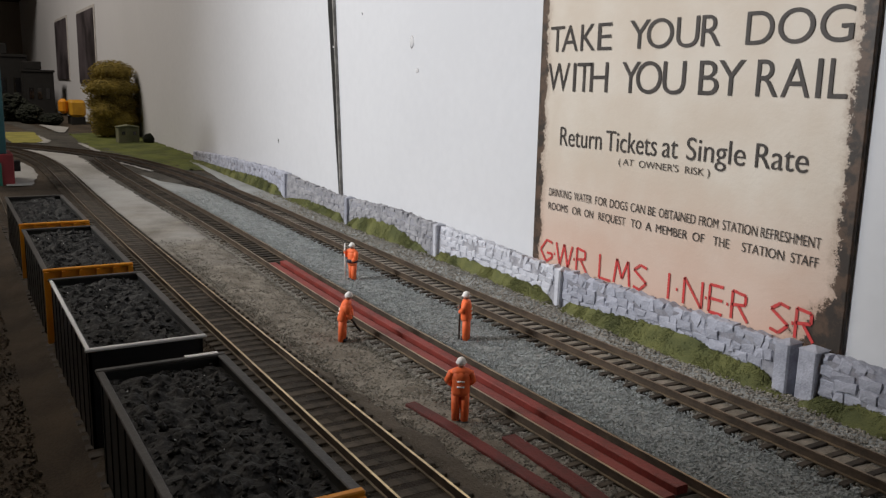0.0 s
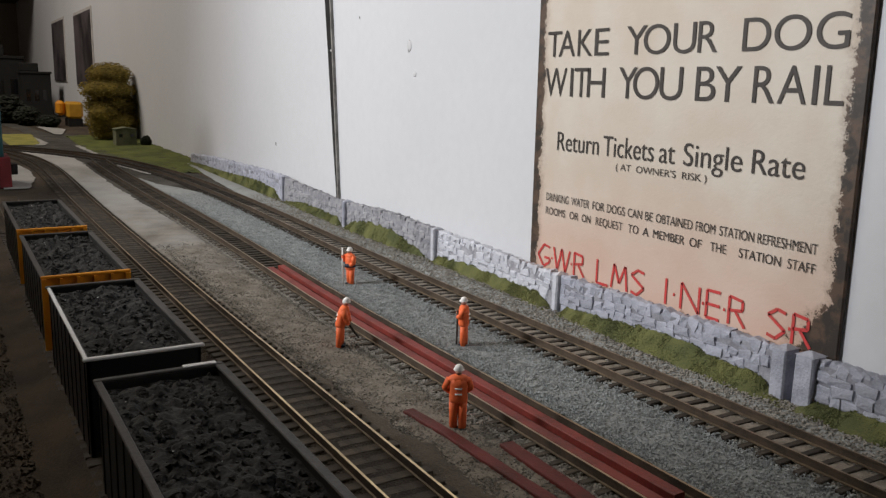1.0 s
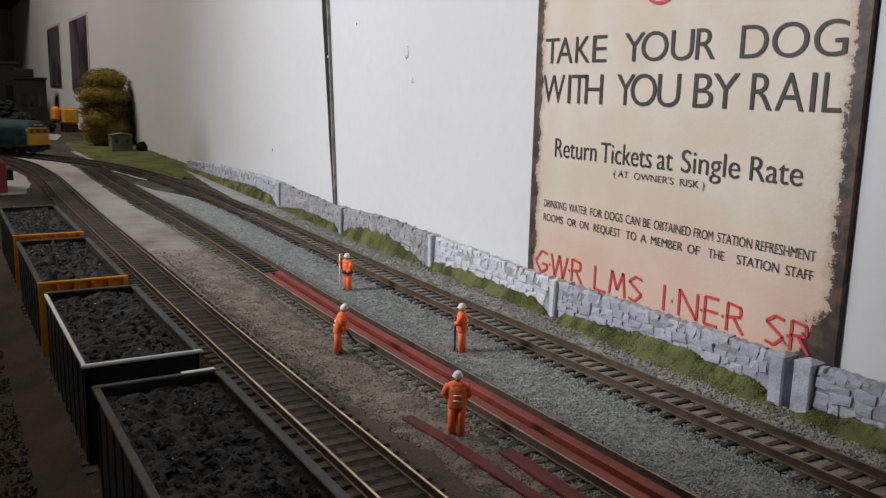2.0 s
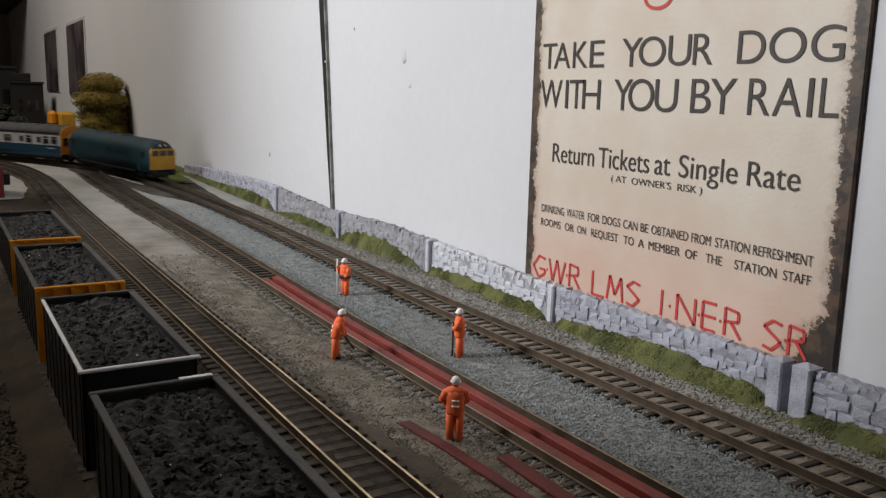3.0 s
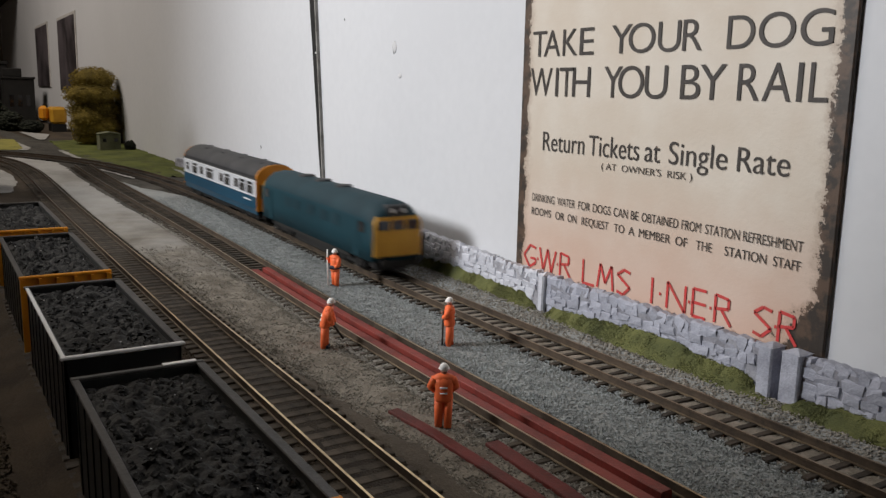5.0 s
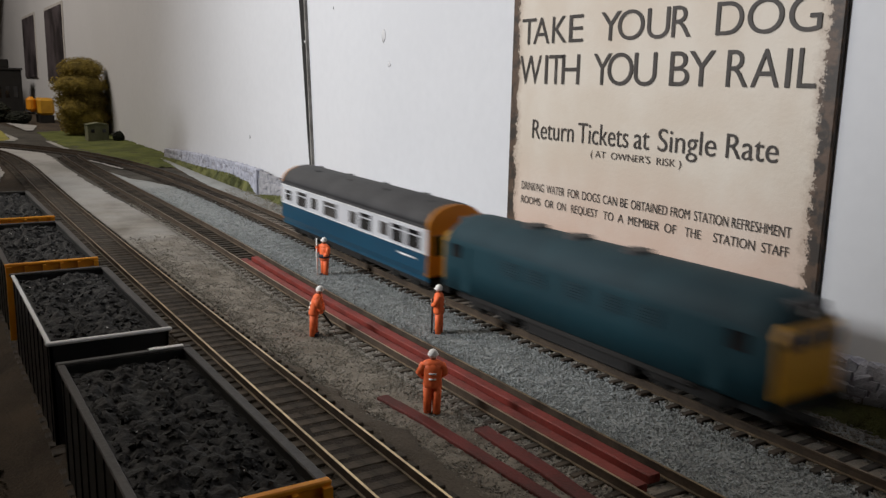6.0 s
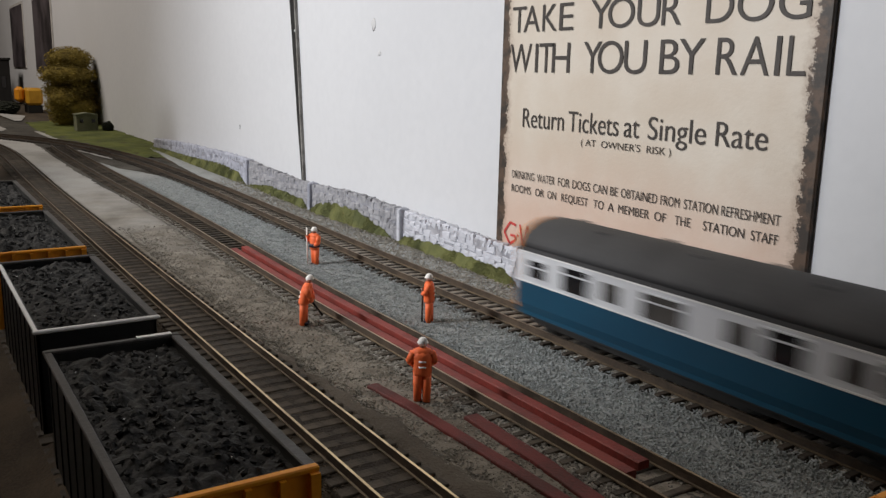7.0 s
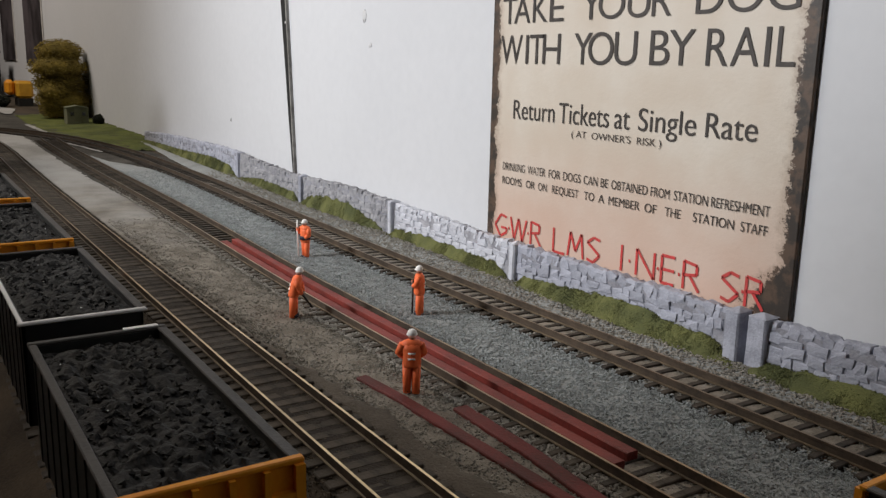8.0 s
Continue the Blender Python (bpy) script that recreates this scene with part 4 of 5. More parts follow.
def model_tree(x, y, z):
    root = tagged(new("model_tree"), "olive-brown bushy model tree on the grassy mound", "tree")
    root.location = (x, y, z)
    root.scale = (1.20, 1.20, 1.02)
    bm = bmesh.new()
    tube(bm, (0, 0, -0.004), (0.001, 0, 0.05), 0.0035, 0.002)
    for k in range(7):
        a = k * 2.4
        tube(bm, (0.001, 0, 0.028 + 0.004 * k), (0.026 * math.cos(a), 0.022 * math.sin(a), 0.055 + 0.008 * k), 0.0014, 0.0005, 5)
    part("trunk", bm, M["bark"], root, "brown trunk and limbs")
    lobes = [((0, 0, 0.116), (0.031, 0.030, 0.020)), ((0.004, -0.004, 0.092), (0.039, 0.037, 0.020)), ((-0.004, 0.0, 0.066), (0.043, 0.036, 0.021)),
             ((0.002, 0.002, 0.040), (0.041, 0.037, 0.022)), ((0.0, 0.0, 0.024), (0.034, 0.030, 0.018)), ((0.02, -0.012, 0.055), (0.022, 0.022, 0.016)), ((-0.02, 0.010, 0.078), (0.024, 0.022, 0.016))]
    me = foliage(lobes, 17000, 0.0011, 8)
    ob = new("crown", me)
    ob.parent = root
    tagged(ob, "uneven layered olive-brown foliage")
    bm = bmesh.new()
    for c, r in lobes:
        blob(bm, c, r[0] * 0.86, r[1] * 0.86, r[2] * 0.86)
    part("inner_crown", bm, M["leaf"], root)


model_tree(-1.215, 0.083, 0.008)


def shrub(x, y, z, r, h, mat, label, seed):
    rng = np.random.default_rng(seed)
    d = rng.normal(0, 1, (900, 3))
    d /= np.linalg.norm(d, axis=1)[:, None]
    pts = d * np.array((r, r, h / 2)) * rng.uniform(0.6, 1.05, (900, 1)) + np.array((0, 0, h / 2))
    ob = new("shrub", pebbles("shrub", pts, r * 0.10, r * 0.24, mat, seed, 0.7))
    ob.location = (x, y, z)
    tagged(ob, label, "shrub", "shrubs")


shrub(-1.065, 0.108, 0.0165, 0.008, 0.016, M["leaf_dark"], "small dark green shrub against the wall", 51)
shrub(-1.74, -0.004, 0.0155, 0.026, 0.040, M["leaf_dark"], "dark green shrub inside the curve", 52)
shrub(-1.82, -0.032, 0.0155, 0.032, 0.062, M["leaf_dark"], "dark green shrub inside the curve", 53)
shrub(-1.68, 0.030, 0.0155, 0.022, 0.024, M["leaf_dark"], "low dark green shrub inside the curve", 54)


def shed():
    root = tagged(new("shed"), "small mossy grey model shed in front of the tree", "shed")
    root.location = (-1.085, 0.080, 0.017)
    box_part("wall", (-0.013, 0.013, -0.0155, 0.0155, 0, 0.026), M["shed"], root, bevel=0.0008)
    bm = bmesh.new()
    v = [bm.verts.new(p) for p in ((-0.0145, -0.017, 0.026), (0.0145, -0.017, 0.026), (0.0145, 0.017, 0.026), (-0.0145, 0.017, 0.026), (-0.0145, 0, 0.029), (0.0145, 0, 0.029))]
    for q in ((0, 1, 5, 4), (2, 3, 4, 5), (1, 2, 5), (3, 0, 4), (3, 2, 1, 0)):
        bm.faces.new([v[i] for i in q])
    part("roof", bm, M["shed"], root)
    for y in (-0.008, 0.0085):
        box_part("window", (0.0125, 0.0136, y - 0.0025, y + 0.0025, 0.014, 0.019), M["glass_dark"], root)


shed()


def far_house(name, x, y, w, d, h, mat, label):
    root = tagged(new(name), label, "building", "far model buildings")
    root.location = (x, y, 0.0155)
    box_part("wall", (-w / 2, w / 2, -d / 2, d / 2, 0, h * 0.78), mat, root, bevel=0.001)
    k = 0.003
    box_part("roof", (-w / 2 - k, w / 2 + k, -d / 2 - k, d / 2 + k, h * 0.78, h * 0.82), M["underframe"], root, bevel=0.001)
    box_part("roof_house", (-w / 2, w * 0.30, -d / 2, d * 0.12, h * 0.82, h * 0.97), M["underframe"], root, bevel=0.002)
    for i in range(3):
        box_part("window", (w / 2 - 0.0005, w / 2 + 0.0008, -d * 0.36 + i * d * 0.28, -d * 0.22 + i * d * 0.28, h * 0.3, h * 0.5), M["glass_dark"], root)
    return root


far_house("dark_building", -2.35, -0.02, 0.10, 0.12, 0.195, M["underframe"], "dark model building deep in the layout")
far_house("dark_building", -2.20, 0.055, 0.09, 0.07, 0.145, M["underframe"], "dark model building beside the far wall")


def yellow_van():
    root = tagged(new("yellow_van"), "yellow rail van with an orange end on the far track", "wagon")
    root.location = (-1.72, 0.086, 0.0165)
    box_part("body", (-0.035, 0.035, -0.016, 0.016, 0.016, 0.052), M["warning_yellow"], root, bevel=0.005)
    box_part("end", (-0.028, 0.010, -0.034, -0.0165, 0.022, 0.054), M["amber"], root, "orange end", bevel=0.006)
    box_part("underframe", (-0.034, 0.034, -0.014, 0.014, -0.001, 0.016), M["underframe"], root)


yellow_van()


def signal_cabin():
    root = tagged(new("signal_cabin"), "red and green model cabin with tall teal tower", "building")
    root.location = (-0.659, -0.1328, 0.0085)
    root.scale = (0.876, 0.876, 0.876)
    box_part("wall", (-0.03, 0.03, -0.03, 0.026, 0, 0.036), M["brick_red"], root, bevel=0.001)
    box_part("door", (0.0295, 0.0312, -0.012, 0.013, 0.0, 0.026), M["green_paint"], root, "bottle green door")
    box_part("lamp_box", (-0.010, 0.010, 0.026, 0.034, 0.014, 0.026), M["underframe"], root)
    box_part("tower", (-0.028, 0.028, -0.032, 0.0195, 0.036, 0.172), M["teal"], root, "tall teal panel", bevel=0.001)


signal_cabin()


# ---------------------------------------------------------------- coal wagons

def coal_load(x0, x1, y0, y1, z, seed):
    nx, ny = 130, 46
    vs = np.zeros((nx + 1, ny + 1, 3))
    for i in range(nx + 1):
        for j in range(ny + 1):
            x, y = x0 + (x1 - x0) * i / nx, y0 + (y1 - y0) * j / ny
            e = min(i, nx - i, 6) / 6 * min(j, ny - j, 6) / 6
            q = Vector((x + 0.0012 * noise.noise((x * 260, y * 260, seed)), y + 0.0012 * noise.noise((x * 260, y * 260, seed + 5)), seed * 0.01))
            big, small = noise.voronoi(q * 210)[0][0], noise.voronoi(q * 480)[0][0]
            h = 0.0016 * noise.noise((x * 60, y * 60, seed)) + 0.0030 * (0.55 - big) + 0.0012 * (0.5 - small) + 0.0003 * noise.noise((x * 1500, y * 1500, seed))
            vs[i, j] = (x, y, z + 0.0006 * e + h * (0.35 + 0.65 * e))
    idx = np.arange((nx + 1) * (ny + 1)).reshape(nx + 1, ny + 1)
    f = np.stack([idx[:-1, :-1], idx[1:, :-1], idx[1:, 1:], idx[:-1, 1:]], -1).reshape(-1, 4)
    return vs.reshape(-1, 3), f


def coal_wagon(x0, x1, yc, kind, seed, z_top=0.0424, turn=0.0):
    """kind: 'amber' (dark sides, amber ends with ribs) or 'black' (black, two rims near-white for shine). Origin below
    the middle, on the ground.
    """
    L, hw = (x1 - x0) / 2, 0.0160
    label = {"amber": "dark grey coal hopper wagon with ribbed amber end, loaded with coal",
             "black": "black coal wagon with shine coloured onto two rims, loaded with coal"}[kind]
    root = tagged(new("coal_wagon"), label, "wagon", "coal wagons")
    root.location = ((x0 + x1) / 2, yc, 0)
    side = M["wagon_black"] if kind == "black" else M["wagon_grey"]
    zb, t = 0.0125, 0.0011
    for s in (-1, 1):
        y = s * hw
        bm = box(bmesh.new(), -L, L, min(y, y - s * t), max(y, y - s * t), zb, z_top - 0.0006, bevel=0.0002)
        flank = part("side", bm, side, root)
        for k in range(9):
            x = -L + 0.004 + k * (2 * L - 0.008) / 8
            box_part("side_rib", (x - 0.0006, x + 0.0006, min(y, y + s * 0.0003), max(y, y + s * 0.0003), zb, z_top - 0.002), side, flank)
        # the black wagon's near and end rims: shine put in as near-white colour
        rim = M["rim_bright"] if kind == "black" and s < 0 else M["rim_grey"]
        rw = 0.0006 if kind == "black" and s < 0 else 0.0010
        box_part("rim", (-L, L, y - rw - (0.0004 if s > 0 else 0), y + rw, z_top - 0.0008, z_top), rim, root, bevel=0.00025)
    for s in (-1, 1):
        e = M["amber"] if kind == "amber" and s > 0 else side
        x = s * L
        wall_end = part("end", box(bmesh.new(), min(x, x - s * t), max(x, x - s * t), -hw, hw, zb, z_top - 0.0006, bevel=0.0002), e, root)
        rim = M["amber"] if kind == "amber" and s > 0 else (M["rim_bright"] if kind == "black" and s > 0 else M["rim_grey"])
        lip = 0.0008 if kind == "amber" and s > 0 else 0.0006 if kind == "black" and s > 0 else 0.0012
        box_part("end_rim", (min(x + s * lip, x - s * t), max(x + s * lip, x - s * t), -hw - 0.001, hw + 0.001, z_top - (0.0010 if kind == "amber" and s > 0 else 0.0008), z_top + 0.0002), rim, root, bevel=0.0003)
        if kind == "amber" and s > 0:
            for k in range(6):
                y = -hw + k * 2 * hw / 5
                w = 0.0011 if k in (0, 5) else 0.0006
                box_part("end_rib", (x, x + 0.0016, max(-hw - 0.0008, y - w), min(hw + 0.0008, y + w), zb, z_top - 0.0009), M["amber"], wall_end)
            box_part("end_rail", (x, x + 0.0015, -hw, hw, z_top - 0.0072, z_top - 0.0060), M["amber"], wall_end)
    v, f = coal_load(-L + t, L - t, -hw + t, hw - t, z_top - 0.0026, seed)
    ob = new("coal", raw_mesh("coal", v, f, M["coal"], True))
    ob.parent = root
    rng = np.random.default_rng(seed)
    pick = v[rng.integers(0, len(v), 700)] + rng.normal(0, 0.0004, (700, 3)) * (1, 1, 0.5)
    pick[:, 0] = np.clip(pick[:, 0], -L + 0.003, L - 0.003)
    pick[:, 1] = np.clip(pick[:, 1], -hw + 0.003, hw - 0.003)
    ob = new("loose_coal", pebbles("loose_coal", pick, 0.0005, 0.0012, M["coal"], seed + 9))
    ob.parent = root
    tagged(ob, kind="stuff")
    specks = v[rng.integers(0, len(v), 6)] + np.array((0, 0, 0.0011))
    specks[:, :2] *= 0.82
    ob = new("white_specks", pebbles("white_specks", specks, 0.00022, 0.00040, M["white_bit"], seed + 3))
    ob.parent = root
    tagged(ob, kind="stuff")
    box_part("chassis", (-L + 0.003, L - 0.003, -0.011, 0.011, 0.0075, zb), M["underframe"], root)
    for s in (-1, 1):
        bm = box(bmesh.new(), -L * 0.72, L * 0.72, s * 0.0115 - 0.001, s * 0.0115 + 0.001, 0.0075, 0.0120)
        part("solebar", bm, M["underframe"], root)
        for q in (-0.55, 0.55):
            bm = bmesh.new()
            x = q * L
            tube(bm, (x, s * 0.0068, 0.0106), (x, s * 0.0092, 0.0106), 0.0061, 0.0061, 18)
            tube(bm, (x, s * 0.0060, 0.0106), (x, s * 0.0068, 0.0106), 0.0067, 0.0067, 18)
            part("wheel", bm, M["wheel"], root)
        for e in (-1, 1):
            bm = bmesh.new()
            tube(bm, (e * L, s * 0.0105, 0.0138), (e * (L + 0.0045), s * 0.0105, 0.0138), 0.0011)
            tube(bm, (e * (L + 0.0045), s * 0.0105, 0.0138), (e * (L + 0.0052), s * 0.0105, 0.0138), 0.0026, n=12)
            part("buffer", bm, M["underframe"], root)
    for e in (-1, 1):
        box_part("coupling", (min(e * (L - 0.002), e * (L + 0.0075)), max(e * (L - 0.002), e * (L + 0.0075)), -0.003, 0.003, 0.0092, 0.0104), M["underframe"], root)
    return root


rearmost = coal_wagon(-0.2700, -0.1570, line_d(-0.2), "amber", 61, z_top=0.0408)
rearmost.location.z = 0.0016
coal_wagon(-0.1385, -0.0368, line_d(0), "amber", 62)
coal_wagon(-0.0180, 0.0774, line_d(0), "black", 63)
coal_wagon(0.0970, 0.1888, line_d(0), "amber", 64)
near_four = bpy.data.objects["coal_wagon.003"]
box_part("white_edge", (-0.0459 - 0.0012, -0.0459 + 0.0006, 0.0060, 0.0150, 0.0424, 0.0429), M["rim_bright"], near_four, "short bright white edge")
far_end = coal_wagon(0.2400, 0.3400, line_b(0.3), "amber", 65, z_top=0.034)
far_end.rotation_euler.z = math.pi


# ---------------------------------------------------------------- figures
def jacket(bm, slot):
    """A boxy work jacket that flares a little at the hem."""
    rings = []
    for z, hx, hy in ((0.0096, 0.0024, 0.0033), (0.0108, 0.0026, 0.0034), (0.0135, 0.0025, 0.0032), (0.0160, 0.0025, 0.0036), (0.0182, 0.0021, 0.0035)):
        rings.append([bm.verts.new((hx * math.cos(a) + 0.0002, hy * math.sin(a), z)) for a in np.linspace(0, 2 * math.pi, 14, endpoint=False)])
    for a, b in zip(rings, rings[1:]):
        for k in range(14):
            bm.faces.new((a[k], a[(k + 1) % 14], b[(k + 1) % 14], b[k])).material_index = slot
    bm.faces.new(rings[0][::-1]).material_index = slot
    bm.faces.new(rings[-1]).material_index = slot


def figure(x, y, turn, posture, label, lean=0.0):
    bm = bmesh.new()
    sl = {"orange": 0, "helmet": 1, "face": 2, "navy": 3, "tool": 4}
    for s in (-1, 1):
        tube(bm, (0.0004 * s, s * 0.0016, 0.0), (0, s * 0.0015, 0.0110), 0.0014, 0.0018, 9, sl["orange"])
        blob(bm, (0.0008, s * 0.0016, 0.0006), 0.0019, 0.0011, 0.0008, sl["navy"])
    blob(bm, (0, 0, 0.0115), 0.0019, 0.0027, 0.0022, sl["orange"])
    jacket(bm, sl["orange"])
    blob(bm, (0.0003, 0, 0.0178), 0.0023, 0.0040, 0.0019, sl["orange"])
    if posture == "staff":
        tube(bm, (0.0002, 0, 0.0112), (0.0002, 0, 0.0132), 0.0035, 0.0034, 14, sl["navy"])
    else:
        for z in (0.0128, 0.0148):
            box(bm, -0.00265, 0.0010, -0.0013, 0.0013, z, z + 0.0005, slot=sl["helmet"])
    blob(bm, (0.0005, 0, 0.0204), 0.0013, 0.0012, 0.0016, sl["face"])
    blob(bm, (0.0004, 0, 0.0216), 0.0018, 0.0017, 0.0017, sl["helmet"])
    tube(bm, (0.0006, 0, 0.0211), (0.0006, 0, 0.0215), 0.0020, 0.0019, 12, sl["helmet"])
    if posture == "staff":
        arms = (((0, 0.0031, 0.0178), (0.001, 0.0042, 0.0140), (0.0022, 0.0026, 0.0125)), ((0, -0.0031, 0.0178), (0.0016, -0.0042, 0.0150), (0.0026, -0.0038, 0.0178)))
        tube(bm, (0.0028, -0.0038, -0.0004), (0.0028, -0.0040, 0.0225), 0.00045, 0.00045, 7, sl["helmet"])
    elif posture == "spade":
        arms = (((0, 0.0031, 0.0178), (0.0018, 0.0038, 0.0148), (0.0030, 0.0006, 0.0135)), ((0, -0.0031, 0.0178), (0.0020, -0.0034, 0.0150), (0.0032, -0.0010, 0.0150)))
        tube(bm, (0.0034, -0.0008, 0.0), (0.0032, -0.0006, 0.0165), 0.00045, 0.00045, 7, sl["tool"])
        box(bm, 0.0030, 0.0038, -0.0020, 0.0004, -0.0004, 0.0034, slot=sl["tool"])
    elif posture == "dig":
        arms = (((0, 0.0031, 0.0178), (0.0026, 0.0026, 0.0140), (0.0040, 0.0010, 0.0112)), ((0, -0.0031, 0.0178), (0.0022, -0.0030, 0.0138), (0.0036, -0.0014, 0.0110)))
        tube(bm, (0.0026, 0, 0.0120), (0.0085, 0.0005, 0.0040), 0.0005, 0.0005, 7, sl["tool"])
        blob(bm, (0.0034, 0, 0.0112), 0.0012, 0.0016, 0.0010, sl["tool"])
    else:
        arms = (((0, 0.0031, 0.0178), (0.0006, 0.0046, 0.0146), (0.0020, 0.0030, 0.0124)), ((0, -0.0031, 0.0178), (0.0012, -0.0042, 0.0146), (0.0024, -0.0026, 0.0126)))
    for a, b, c in arms:
        tube(bm, a, b, 0.0015, 0.0013, 8, sl["orange"])
        tube(bm, b, c, 0.0013, 0.0010, 8, sl["orange"])
        blob(bm, b, 0.0013, 0.0013, 0.0013, sl["orange"], 8, 6)
        blob(bm, c, 0.0008, 0.0008, 0.0008, sl["face"], 8, 6)
    if lean:
        for v in bm.verts:
            if v.co.z > 0.010:
                v.co.x += (v.co.z - 0.010) * math.tan(radians(lean))
    for f in bm.faces:
        f.smooth = True
    ob = to_object("model_worker_figurine", bm, [M["orange"], M["helmet"], M["face"], M["navy"], M["tool"]])
    ob.matrix_world = pose(x, y, 0.0004, 0, 0, turn)
    tagged(ob, label, "figurine", "worker figurines")
    return ob


figure(-0.1341, 0.0385, -75, "staff", "orange worker figurine with white helmet holding a white staff")
figure(-0.0243, -0.0161, 62, "dig", "orange worker figurine bending over a dark tool", 12)
figure(0.0000, 0.0362, -125, "spade", "orange worker figurine with white helmet leaning on a spade")
figure(0.0817, -0.0170, 148, "stand", "orange worker figurine with white helmet standing by the track")


# ---------------------------------------------------------------- the train
def loft(bm, rings, slot=0, close=True):
    vs = [[bm.verts.new(p) for p in r] for r in rings]
    n = len(vs[0])
    for a, b in zip(vs, vs[1:]):
        for k in range(n):
            f = bm.faces.new((a[k], b[k], b[(k + 1) % n], a[(k + 1) % n]))
            f.material_index = slot
    if close:
        bm.faces.new(vs[0]).material_index = slot
        bm.faces.new(vs[-1][::-1]).material_index = slot


def bogie(root, x, wheels=2, r=0.0068):
    for s in (-1, 1):
        bm = box(bmesh.new(), x - 0.0185, x + 0.0185, s * 0.0122 - 0.0012, s * 0.0122 + 0.0012, 0.0085, 0.0125, bevel=0.0004)
        for q in (-0.0115, 0.0115):
            box(bm, x + q - 0.0026, x + q + 0.0026, s * 0.0135 - 0.0008, s * 0.0135 + 0.0008, 0.0075, 0.0140)
        part("bogie_frame", bm, M["underframe"], root)
        for q in (-0.0115, 0.0115):
            bm = bmesh.new()
            tube(bm, (x + q, s * 0.0076, RAIL_Z + r), (x + q, s * 0.0098, RAIL_Z + r), r, r, 20)
            tube(bm, (x + q, s * 0.0068, RAIL_Z + r), (x + q, s * 0.0076, RAIL_Z + r), r * 1.08, r * 1.08, 20)
            part("wheel", bm, M["wheel"], root)


def loco_body_profile(top, w, zb):
    side = [(-w, zb), (-w, zb + 0.012), (-w * 0.995, 0.0375)]
    arc = [(-w * math.cos(a) * 0.985, 0.0385 + (top - 0.0385) * math.sin(a)) for a in np.linspace(0.12, math.pi - 0.12, 11)]
    return side + arc + [(-y, z) for y, z in side[::-1]]


